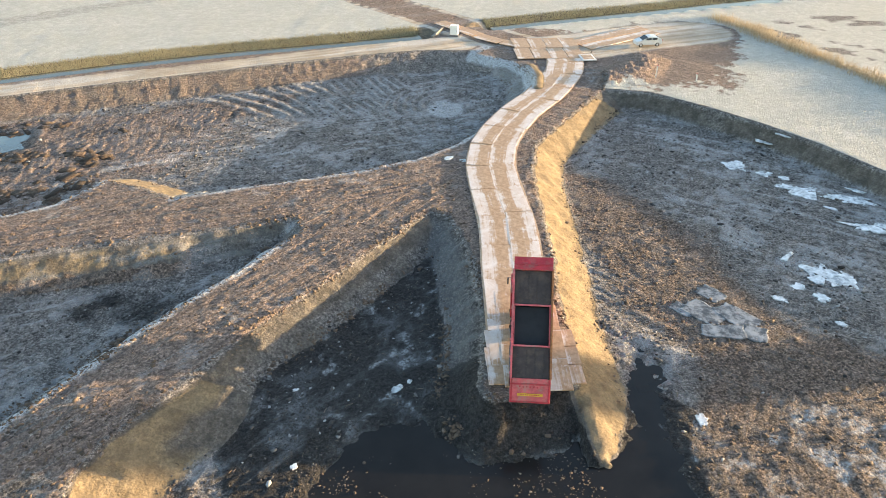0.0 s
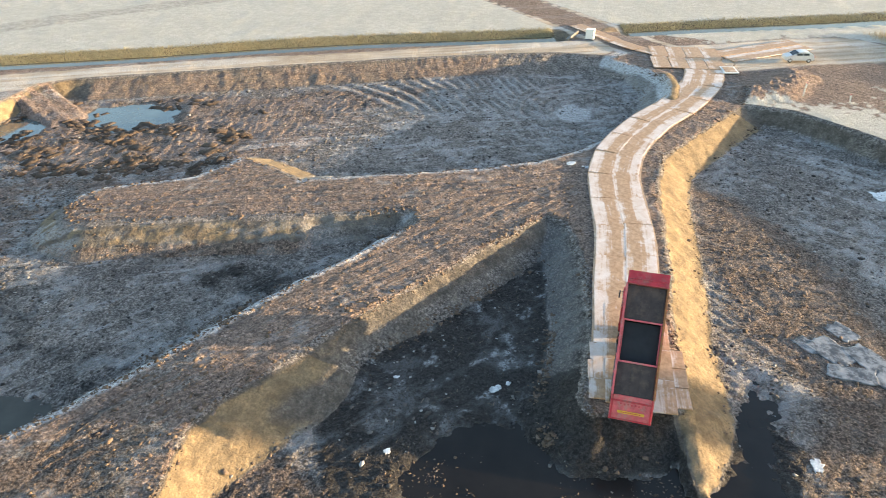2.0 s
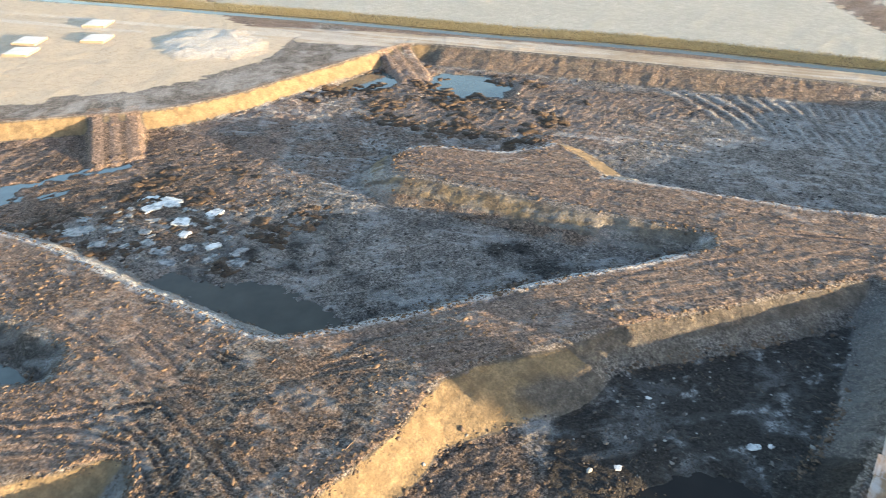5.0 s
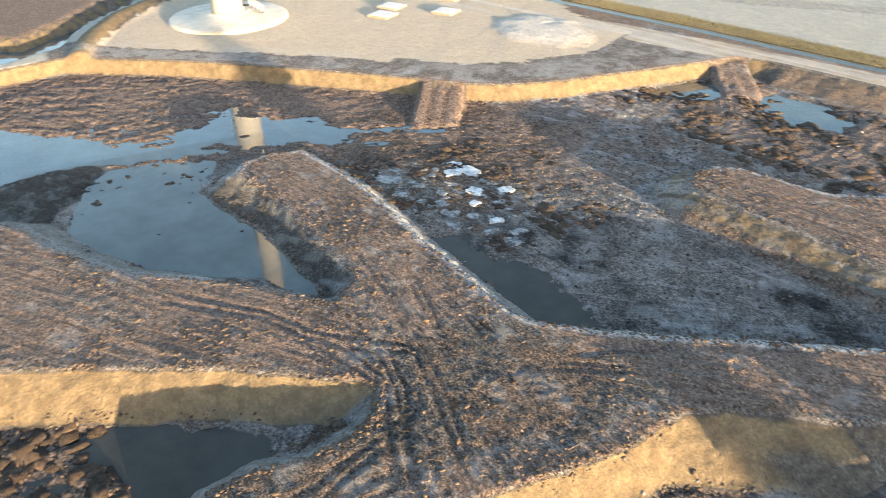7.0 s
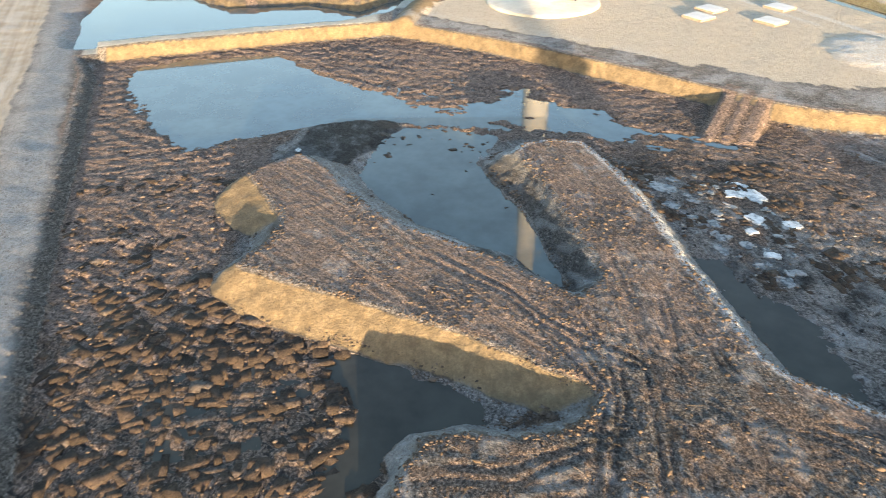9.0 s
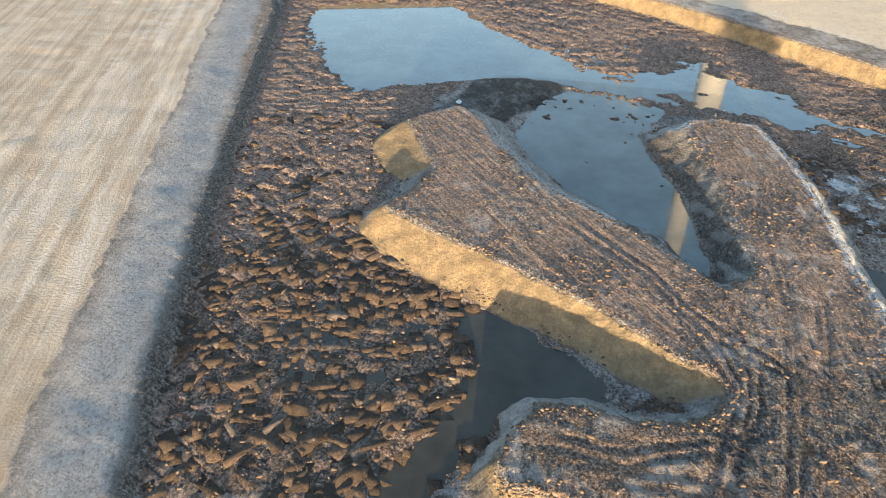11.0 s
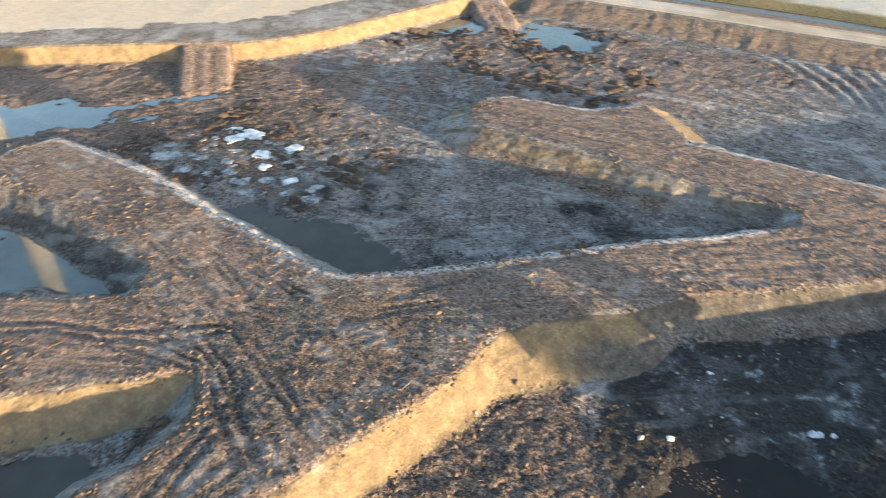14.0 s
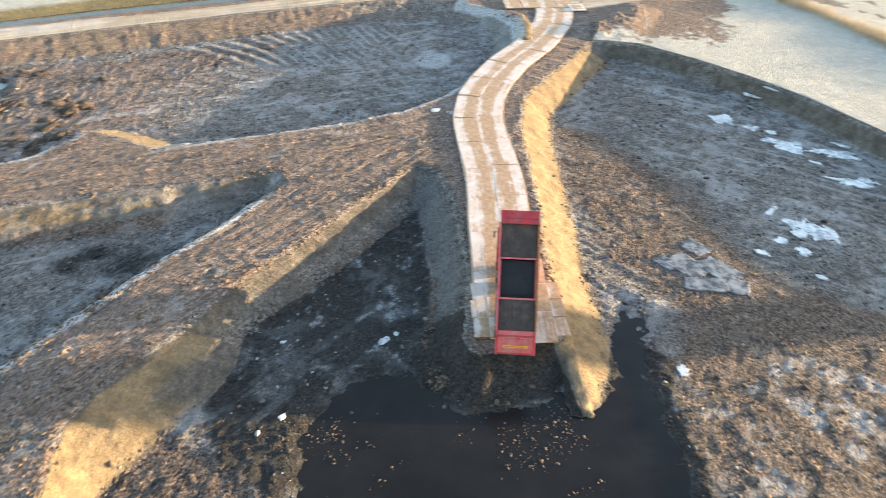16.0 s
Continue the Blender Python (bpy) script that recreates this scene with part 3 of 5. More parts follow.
    heap = np.maximum(1 - ((x + 93) / 9) ** 2 - ((y - 62) / 7) ** 2 + 0.5 * rough_field(x, y, 4, 4, 158, 0.6), 0)
    z += 0.45 * np.minimum(heap, 0.8)
    z += 0.8 * step(signed(x, y, pts("21.5,88.5 27,89.5 31.5,98 29,100.5 24,95 20.5,92")) + edge, -1.6, 1.6) * (0.8 + 0.25 * big * own)

    dike = away(x, y, pts("-111.5,-4.4 -121.5,-1.7 -131.3,2.4 -139.3,9.8 -150,22"), False) + 0.5 * edge
    z += 0.9 * band(dike, 0.3, 2.3)
    shoulder = band(away(x, y, pts("12.3,95.5 13,91.5 12.4,87.2"), False), 0.2, 1.1)
    z += 0.45 * shoulder
    # covers
    platform = step(signed(x, y, pts("-81,50 -88,36 -97,24 -105,11 -115,-2 -122,0 -140,12 -165,35 -160,70 -120,80 -100,72 -86,74 -80,62")) + edge * 3, -1, 2)
    tr = np.maximum(band(away(x, y, TRACK_NORTH, False) + edge, 2.6, 1.8), band(away(x, y, SPUR, False) + edge, 4, 4))
    tr = np.maximum(tr, band(haul, 3.6, 2.0) * step(y, 92, 100))
    right_mud = step(signed(x, y, pts("21,88 27,87 36,86 41,92 44,102 48,113 36,118 22,112 8,118 -2,108 4,102 12,100")) + 6 * rough_field(x, y, 5, 6, 7, 0.8), -2, 4)
    off_road = (x + 99) * 0.33 - (y + 51) * 0.945 + 0.7 * rough_field(x, y, 5, 4, 156, 0.6)
    south_field = step(off_road + edge, 4.6, 6.6) * (off_road > 0)
    plough = grain(off_road + 0.06 * rough_field(x, y, 8, 2, 149), (x * 0.945 + y * 0.33) * 0.015, 0.9, 151) * 0.6 + 0.5 * grain(off_road, (x + y) * 0.06, 0.35, 152)
    z += 0.05 * south_field * plough
    z -= 0.9 * (1 - step((x + 99) * 0.33 - (y + 51) * 0.945, -0.6, 4.6)) * (off_road > -3) * (x < 20) * (y < 0) * (1 - deep) * np.where(basin > 0, 1 - deep, 1)
    flats = step(signed(x, y, pts("-106,-57 -112,-28 -118,-10 -160,14 -230,20 -260,-60 -180,-86")), -1, 2)
    north_strip = outside * step(y - 0.36 * x, 98, 100) * (d1 < 14) * (y - 0.36 * x < 113.5) * (x < 10)
    grass = outside * (1 - 0.8 * verge) * (1 - platform) * (1 - np.clip(tr, 0, 1)) * (1 - right_mud) * (1 - south_field) * (1 - flats) * (1 - 0.85 * north_strip)
    furrow = grain(x * 0.78 + y * 0.62 + 0.5 * rough_field(x, y, 8, 2, 198), (x * 0.62 - y * 0.78) * 0.06, 1.1, 199) + 0.8 * rough_field(x, y, 3, 4, 200, 0.7)
    meadow = step(signed(x, y, pts("49,116 70,124 130,150 130,40 70,60 61,78 55,95")), -1, 2)
    grass = grass * (1 - (0.30 + 0.35 * meadow) * step(x, 22, 30) * (y < 122) * step(furrow, 0.0, 0.7))
    # bank clay: golden towards the sun, grey below and behind; light put into colour
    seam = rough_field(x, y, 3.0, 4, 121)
    low_shade = (1 - (1 - step(y, 27.5, 30)) * (x < -10) * (y > -1)) * (0.34 + 0.66 * step(deep + 0.22 * seam, 0.26, 0.55)) * (1 - step(x, 7.5, 8.5)) * step(x + 0.55 * y, -36, -26)
    golden = np.clip(0.30 + 0.7 * east_facing, 0, 1) * (1 - 0.62 * low_shade)
    golden = np.where(near_rim, np.where(np.abs(off_road) < 4, 0.0, 0.95 - 0.12 * step(y, 50, 62) - 0.55 * step(x, -16, -4)), golden)
    golden = np.where(~near_rim & (y > 34), golden * (1 - 0.45 * step(x + 0.55 * y, -10 - 14 * (y > 44), -2 - 14 * (y > 44)) * (1 - step(x, 7, 8.5))), golden)
    golden = np.where(~near_rim & (x < -41) & (y > 5), golden * 0.5, golden)
    golden = np.maximum(np.maximum(golden, lit_tip), 0.62 * rubble * (1 - step(deep, 0.45, 0.7)))
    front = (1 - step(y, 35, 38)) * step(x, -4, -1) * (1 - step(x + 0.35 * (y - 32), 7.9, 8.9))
    clay = slope * np.clip(golden + 0.12 * seam, 0.0, 1) * (1 - front)
    sand = outside * platform * (1 - 0.55 * band(-basin + edge * 2, 3.0, 4.0) * step(rough_field(x, y, 4, 4, 157, 0.65), -0.3, 0.3))
    nw = outside * band(haul + edge, 2.8, 1.4) * step(y, 103, 107)
    track = np.clip(outside * np.maximum(tr, south_field) * (1 - platform) * (1 - nw), 0, 1)
    gouge = 0.75 * step(mark + 0.35 * rough_field(x, y, 8, 2, 153), 0.14, 0.5) * top
    gouge = np.maximum(gouge, 0.6 * ruts * top)
    churned = top * step(signed(x, y, pts("-33,22 -36,12 -30,10 -28,4 -27,-3 -22,-2 -21.5,20 -22,27 -27,27")) + 4 * rough_field(x, y, 4, 4, 163, 0.65), -1, 1.5)
    sooty = churned * step(rough_field(x, y, 3.0, 5, 165, 0.7) + 0.3 * mark, -0.14, 0.1)
    gouge = np.maximum(gouge, np.maximum(0.85 * churned, 0.8 * sooty))
    top_earth = np.clip(np.maximum(top * (1 - slope) * (1 - 0.75 * gouge) * (1 - 0.85 * churned), outside * np.maximum(np.maximum(right_mud, flats), north_strip * 0.8)), 0, 1)
    dried = brown * on_floor * step(rough_field(x, y, 6, 4, 155, 0.6) + 0.85 * step(-x - 0.8 * y, 45, 72) - 0.3 * step(x, -20, 0) + 0.4 * step(y, 52, 62), -0.08, 0.32) * (1 - wet)
    top_earth = np.maximum(top_earth, 0.72 * dried)
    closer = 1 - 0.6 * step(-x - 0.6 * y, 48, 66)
    # grooves blackened: wet mud, and the shade in them put into colour
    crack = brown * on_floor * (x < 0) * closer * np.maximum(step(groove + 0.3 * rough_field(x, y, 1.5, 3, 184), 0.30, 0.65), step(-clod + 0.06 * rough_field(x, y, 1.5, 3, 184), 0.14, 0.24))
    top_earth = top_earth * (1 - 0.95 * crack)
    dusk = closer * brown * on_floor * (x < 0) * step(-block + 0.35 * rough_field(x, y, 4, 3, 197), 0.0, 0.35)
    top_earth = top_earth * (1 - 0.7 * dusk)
    pale = on_floor * (1 - wet) * step(signed(x, y, pts("-74,42 -62,33 -52,34 -46,44 -46,54 -34,61 -27,66 -22,78 -28,88 -50,84 -70,75")) + 5 * rough_field(x, y, 6, 4, 182, 0.6), -2, 3)
    top_earth = np.maximum(top_earth, pale * (0.52 + 0.35 * rough_field(x, y, 3, 4, 183, 0.65)))
    grass = grass * (1 - 0.85 * band(np.abs(off_road - 3), 3, 2))
    apron = outside * band(-basin + edge, 6, 4) * step(-x + 0.3 * y, 78, 84) * step(y, -12, -6)
    grass = grass * (1 - 0.9 * apron)
    trod = outside * step(signed(x, y, pts("-90,36 -84.4,43.5 -80,50 -81,62 -86,71 -88,80 -80,81 -72.4,80 -70,76 -72,63.5 -75.5,49 -78,40 -82,34")) + 3 * rough_field(x, y, 5, 4, 185, 0.6), -1, 2)
    shade_mud = np.maximum(trod, outside * band(-basin + 1.2 * rough_field(x, y, 3, 4, 186, 0.6), 3.0, 1.2) * step(-x + 0.3 * y, 78, 84) * step(y, -8, -4))
    sand, grass = sand * (1 - shade_mud), grass * (1 - shade_mud)
    top_earth = np.maximum(top_earth * (1 - shade_mud), outside * band(-basin + edge, 0.5, 0.5) * (x < -70) * 0.85)
    # rime on edges and floors that the sun has not reached
    frost = 0.95 * band(np.abs(d_keep - 0.42), 0.62, 0.42) * step(rough_field(x, y, 6, 2, 131), -0.9, -0.1) * (1 - east_facing)
    frost *= step((y - 20.5) * 0.55 + (x + 32) * -0.45 + 2.0, -6, 2) * (1 - step(x, -9, -4) * (1 - step(y, 60, 64)))
    grains = rough_field(x, y, 0.9, 3, 144, 0.7)
    frost = np.maximum(frost, 0.30 * slope * step(deep, 0.15, 0.35) * (1 - east_facing) * ~near_rim * (1 - front))
    frost = np.maximum(frost, 0.56 * band(np.abs(off_road - 2.4 + 1.2 * rough_field(x, y, 3, 4, 148)), 1.2, 3.0) * step(off_road, -0.6, 0.9))
    frost = np.maximum(frost, 0.5 * south_field * step(plough, 0.0, 0.7))
    patch = rough_field(x, y, 1.9, 5, 141, 0.75) * 1.2
    frost = np.maximum(frost, on_floor * (1 - brown) * (0.40 - 0.28 * black) * step(patch, 0.0, 0.4))
    frost = np.maximum(frost, on_floor * (1 - brown) * (0.5 - 0.45 * black) * step(mark + 0.8 * patch, 0.30, 0.55))
    frost = np.maximum(frost, on_floor * 0.62 * black * step(grains + 0.8 * patch, 0.36, 0.62) * (1 - wet) * (1 - 0.5 * step(-x, 2, 9) * (y < 34)))
    frost = np.maximum(frost, on_floor * 0.62 * step(patch + 0.25 * rough_field(x, y, 9, 2, 145), 0.22, 0.5) * band(np.hypot((x - 23) / 9, (y - 28) / 6), 0.8, 0.6))
    frost = np.maximum(frost, 0.75 * on_floor * band(np.hypot((x - 0.5) / 2.6, (y - 85.5) / 3.4) + 0.35 * rough_field(x, y, 1.5, 4, 166, 0.7), 0.7, 0.35))
    frost = np.maximum(frost, fan * 0.55 * (1 - 0.6 * step(swirl_r, 9, 7)) * step(scrape + 0.6 * band(np.hypot(x + 1.5, (y - 86) * 0.6), 1.5, 2) - 0.5 * step(swirl_r, 5, 2) * step(x, -1, 2), 0.15, 0.6))
    frost = np.maximum(frost, 0.4 * outside * np.maximum(platform, apron) * band(-basin, 5.5, 3) * step(rough_field(x, y, 3, 5, 142, 0.7), -0.1, 0.25))
    frost = np.maximum(frost, shade_mud * 0.5 * step(rough_field(x * 0.8 + y * 0.5, y * 0.5 - x * 0.3, 2.2, 5, 187, 0.7), -0.15, 0.3))
    across = y * 0.93 - x * 0.36 + 0.4 * rough_field(x, y, 9, 2, 192)
    frost = np.maximum(frost, 0.6 * outside * tr * step(grain(across, x * 0.03, 0.8, 193) + 0.6 * rough_field(x * 0.4, y, 2, 4, 146), 0.0, 0.5))
    z -= 0.06 * outside * tr * step(grain(across, x * 0.02, 0.9, 194), 0.1, 0.6)
    frost = np.maximum(frost, top * 0.28 * step(rough_field(x, y, 2.5, 5, 147, 0.7), 0.25, 0.45))
    # this pond bank is coloured darker for the shade that lies on it
    bank_shade_zone = step(signed(x, y, pts("-66,3 -36,3 -36,14.2 -48,14.2 -56,12.6 -61,9.8 -66,7")) + 0.5 * edge, -0.5, 0.8)
    bank_shade = slope * bank_shade_zone
    frost = frost * (1 - 0.9 * bank_shade_zone) * (1 - 0.92 * band(away(x, y, pts("-45,47.5 -34,48 -25,50.3 -14,54"), False), 2.6, 1.0))
    clay = clay * (1 - 0.55 * bank_shade)
    clay = np.maximum(clay, band(dike, 1.6, 0.8))
    grass = grass * (1 - band(dike, 1.8, 1.0))
    north_bank = slope * near_rim * step(y - 0.36 * x, 90, 96) * step(x, -69, -63)
    clay = clay * (1 - 0.75 * north_bank)
    top_earth = np.maximum(top_earth, 0.75 * north_bank * (1 - step(x, -16, -4)))
    top_earth, frost = np.maximum(top_earth, 0.95 * nw), frost * (1 - 0.8 * nw)
    clay *= 1 - ramp
    clay = np.maximum(clay, shoulder)
    top_earth = np.maximum(top_earth, 0.95 * ramp)
    clay = np.maximum(clay, 0.55 * verge)
    strip = band(away(x, y, pts("-140,52 -110,88 -84,113 -74,121.5 -64,130 -52,138 -20,156"), False) + 2 * edge, 2.0, 4.0)
    clay = np.maximum(clay, 0.2 * strip * outside)
    grass = grass * (1 - 0.45 * strip)
    frost = np.maximum(frost, np.clip(heap * 1.5, 0, 0.75))
    frost = np.maximum(frost, 0.45 * slope * (1 - east_facing) * (1 - front) * ~near_rim * step(tooth, 0.05, 0.4))
    frost = frost * (1 - 0.6 * slope * step(x, -4, -2) * (1 - step(x, 7, 8)) * (y < 62))
    point = step(signed(x, y, pts("8.2,36 8.5,32.5 8.9,30 9.6,27.5 11.4,27.5 12.4,30.5 13,36")) + 0.3 * edge, -0.3, 0.4) * slope
    clay = np.maximum(clay, point)
    clay = clay * (1 - 0.5 * rubble * step(rough_field(x, y, 1.2, 3, 191, 0.6), -0.1, 0.3))
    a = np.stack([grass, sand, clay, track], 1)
    # black: dark mud, plus shade coloured onto slopes turned from the sun
    b = np.stack([np.maximum(np.maximum(np.maximum(0.75 * rubble * slope, brown * on_floor * (1 - 0.5 * wet) * (1 - 0.6 * crack)), 0.7 * flats * outside), np.maximum(0.8 * gouge * step(rough_field(x, y, 10, 2, 154), -0.3, 0.3), 0.8 * churned) * (1 - 0.55 * sooty)), np.maximum(np.maximum(np.maximum(np.maximum(black * on_floor, 0.0), 0.45 * shade_mud * step(rough_field(x, y, 4, 4, 188, 0.6), -0.2, 0.3)), np.maximum(0.95 * crack, 0.36 * dusk)), np.maximum(np.maximum(0.4 * wet * on_floor, 0.6 * np.maximum(ruts, 0.85 * sooty) * top), np.maximum(np.maximum(np.maximum(0.55 * bank_shade, (0.95 + 0.15 * mark) * slope * front), 0.5 * slope * step(x, -4, -2) * (1 - step(x, 7, 8)) * (y < 56)), 0.5 * slope * band(np.abs(off_road), 3, 1) * near_rim))),
                  np.clip(frost, 0, 1), top_earth], 1)
    return z, np.clip(a, 0, 1), np.clip(b, 0, 1), lane


def spaced(lo, hi, core):
    """Grid lines: close together over the dig, wider and wider towards the horizon."""
    inner = np.concatenate([np.arange(a, b, s) for a, b, s in core])
    out, gap, at = [], core[-1][2], inner[-1]
    while at < hi:
        gap *= 1.13
        at += gap
        out.append(at)
    left, gap, at = [], core[0][2], inner[0]
    while at > lo:
        gap *= 1.13
        at -= gap
        left.append(at)
    return np.concatenate([left[::-1], inner, out])


def grid_mesh(name, xs, ys, height):
    gx, gy = np.meshgrid(xs, ys)
    px, py = gx.ravel(), gy.ravel()
    parts = [height(px[i:i + 60000], py[i:i + 60000]) for i in range(0, len(px), 60000)]
    z, a, b, c = (np.concatenate([p[k] for p in parts]) for k in range(4))
    nx, ny = len(xs), len(ys)
    i = np.arange(nx * (ny - 1)).reshape(ny - 1, nx)[:, :-1].ravel()
    quads = np.stack([i, i + 1, i + nx + 1, i + nx], 1)
    me = bpy.data.meshes.new(name)
    me.vertices.add(len(px))
    me.vertices.foreach_set("co", np.stack([px, py, z], 1).ravel())
    me.loops.add(quads.size)
    me.loops.foreach_set("vertex_index", quads.ravel())
    me.polygons.add(len(quads))
    me.polygons.foreach_set("loop_start", np.arange(len(quads)) * 4)
    for key, val in (("cover_a", a), ("cover_b", b), ("lane", c)):
        me.attributes.new(key, "FLOAT_COLOR", "POINT").data.foreach_set("color", val.ravel())
    me.polygons.foreach_set("use_smooth", np.ones(len(quads), bool))
    me.update()
    me.validate()
    return me


land = new("ground", grid_mesh("ground", spaced(-2500, 2500, [(-116, -72, 0.32), (-72, -46, 0.24), (-46, 24, 0.17), (24, 50, 0.24)]),
                               spaced(-2500, 2500, [(-52, -20, 0.3), (-20, 62, 0.18), (62, 118, 0.3)]), ground))
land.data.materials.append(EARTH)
tagged(land, "frozen dug-over clay ground with pits, causeways and frosted fields", "ground", kind="structure")


# ---------------------------------------------------------------- water
def sheet(name, shape, z, material, label, margin=3.0):
    """A level sheet; the ground rises through it and makes the shore."""
    (x0, y0), (x1, y1) = shape.min(0) - margin, shape.max(0) + margin
    bm = bmesh.new()
    bm.faces.new([bm.verts.new(p) for p in ((x0, y0, z), (x1, y0, z), (x1, y1, z), (x0, y1, z))])
    me = bpy.data.meshes.new(name)
    bm.to_mesh(me)
    bm.free()
    ob = new(name, me)
    me.materials.append(material)
    return tagged(ob, label, "water", kind="structure")


POND = water_material("pond_water", (0.060, 0.074, 0.070), 0.03, 1.48)
KIND = {"middle": (POND, "still grey-green meltwater standing in the dug pit"), "bend": (MUDDY, "muddy brown meltwater at the foot of a bank"), "south": (MUDDY, "muddy brown meltwater in a narrow channel"),
        "front": (DARK_WATER, "black standing water on the dark mud"), "clods": (MUDDY, "small puddles between clods")}
for i, (key, shape) in enumerate(PONDS.items()):
    sheet("water", shape, WATER_LEVEL - 0.006 * i, *KIND.get(key, (WATER, "still dark meltwater standing in the dug pit")))
pool = bmesh.new()
pool.faces.new([pool.verts.new((*p, -1.62)) for p in POOL_WEST[::-1]])
bmesh.ops.triangulate(pool, faces=pool.faces[:])
me = bpy.data.meshes.new("water")
pool.to_mesh(me)
pool.free()
me.materials.append(WATER)
tagged(new("water", me), "still water in the pool behind the dike", "water", kind="structure")


def ribbon(name, line, half, z, material, label, category):
    bm = bmesh.new()
    rows = []
    for i, p in enumerate(line):
        d = line[min(i + 1, len(line) - 1)] - line[max(i - 1, 0)]
        n = np.array([-d[1], d[0]]) / np.linalg.norm(d)
        rows.append((bm.verts.new((*(p - n * half), z)), bm.verts.new((*(p + n * half), z))))
    for (a, b), (c, d) in zip(rows, rows[1:]):
        bm.faces.new((a, c, d, b))
    me = bpy.data.meshes.new(name)
    bm.to_mesh(me)
    bm.free()
    me.materials.append(material)
    return tagged(new(name, me), label, category, kind="structure")


ribbon("water", DITCH_NORTH, 2.2, -0.55, MUDDY, "narrow ditch of dark water along the field", "water")
ribbon("water", DITCH_EAST, 2.2, -0.55, MUDDY, "narrow ditch of dark water beside the meadow", "water")


# ---------------------------------------------------------------- building blocks
def part(name, bm, material, parent=None, label=""):
    me = bpy.data.meshes.new(name)
    bmesh.ops.recalc_face_normals(bm, faces=bm.faces[:])
    bm.to_mesh(me)
    bm.free()
    me.materials.append(material)
    ob = new(name, me)
    if parent is not None:
        ob.parent = parent
    return tagged(ob, label) if label else ob


def box(size, at=(0, 0, 0), bevel=0.0, turn=None, bm=None):
    bm = bm or bmesh.new()
    made = bmesh.ops.create_cube(bm, size=1)["verts"]
    bmesh.ops.scale(bm, vec=size, verts=made)
    if bevel:
        edges = list({e for v in made for e in v.link_edges})
        made = list({v for f in bmesh.ops.bevel(bm, geom=edges, offset=bevel, segments=2, affect="EDGES", profile=0.7)["faces"] for v in f.verts} | {v for v in made if v.is_valid})
    m = Matrix.Translation(at) @ (turn or Matrix())
    bmesh.ops.transform(bm, matrix=m, verts=made)
    return bm


def tube(r0, r1, length, at=(0, 0, 0), turn=None, seg=20, bm=None):
    bm = bm or bmesh.new()
    made = bmesh.ops.create_cone(bm, cap_ends=True, segments=seg, radius1=r0, radius2=r1, depth=length)["verts"]
    bmesh.ops.transform(bm, matrix=Matrix.Translation(at) @ (turn or Matrix()), verts=made)
    return bm


def slab(profile, x0, x1, bm=None):
    """A profile in the y-z plane, drawn out along x."""
    bm = bm or bmesh.new()
    a = [bm.verts.new((x0, y, z)) for y, z in profile]
    b = [bm.verts.new((x1, y, z)) for y, z in profile]
    bm.faces.new(a)
    bm.faces.new(b[::-1])
    for i in range(len(a)):
        j = (i + 1) % len(a)
        bm.faces.new((a[i], b[i], b[j], a[j]))
    return bm


def empty(name, m, label, category, group=""):
    ob = new(name)
    ob.empty_display_size = 0.3
    ob.matrix_basis = m
    return tagged(ob, label, category, group)


# ---------------------------------------------------------------- paints and surfaces
RED = plain("red_paint", (0.40, 0.030, 0.045), 0.4, 0.0, 0.3, 1.5, 0, (0.22, 0.12, 0.10))
PINK = plain("faded_red_paint", (0.50, 0.10, 0.11), 0.5, 0.0, 0.3, 1.8, 0, (0.34, 0.20, 0.17))
STEEL = plain("worn_dark_steel", (0.055, 0.046, 0.042), 0.5, 0.6, 0.5, 2.5, 0.004, (0.10, 0.075, 0.06))
TARP = plain("dark_brown_cover", (0.045, 0.033, 0.03), 0.65, 0.0, 0.4, 2.0, 0.004, (0.09, 0.065, 0.05))
PIT_BLACK = plain("shaded_bed_interior", (0.012, 0.013, 0.015), 0.55, 0.0, 0.4, 2.0)
SUNLIT_RAIL = plain("sunlit_orange_edge", (0.30, 0.13, 0.05), 0.7, 0.2, 0.4, 5.0, 0.004, (0.16, 0.08, 0.05))
YELLOW = plain("yellow_board", (0.62, 0.36, 0.03), 0.5, 0, 0.15, 4.0)
RUBBER = plain("tyre_rubber", (0.02, 0.02, 0.021), 0.85, 0, 0.35, 6.0, 0.003, (0.10, 0.075, 0.055))
GLASS = plain("dark_glass", (0.02, 0.025, 0.03), 0.08, 0, 0.1, 3.0)
SILVER = plain("silver_car_paint", (0.62, 0.63, 0.64), 0.3, 0.25, 0.06, 1.5)
LAMP_RED = plain("red_lens", (0.5, 0.02, 0.02), 0.2, 0, 0.1)
LAMP_CLEAR = plain("clear_lens", (0.7, 0.7, 0.68), 0.15, 0, 0.1)
GREY = plain("grey_plastic", (0.09, 0.09, 0.095), 0.6, 0, 0.2)
WHITE = plain("white_coating", (0.78, 0.77, 0.72), 0.45, 0, 0.06, 0.4, 0, (0.66, 0.64, 0.58))
CONCRETE = plain("pale_concrete", (0.66, 0.63, 0.55), 0.8, 0, 0.1, 0.6, 0.01, (0.52, 0.48, 0.40))
SLAB_WHITE = plain("frosted_slab", (0.72, 0.70, 0.66), 0.75, 0, 0.1, 0.7, 0.01)
TOWER = plain("pale_grey_coating", (0.55, 0.55, 0.52), 0.45, 0, 0.05, 0.4, 0, (0.50, 0.49, 0.45))
WOOD = plain("grey_timber", (0.30, 0.25, 0.20), 0.8, 0, 0.25, 3.0, 0.004)


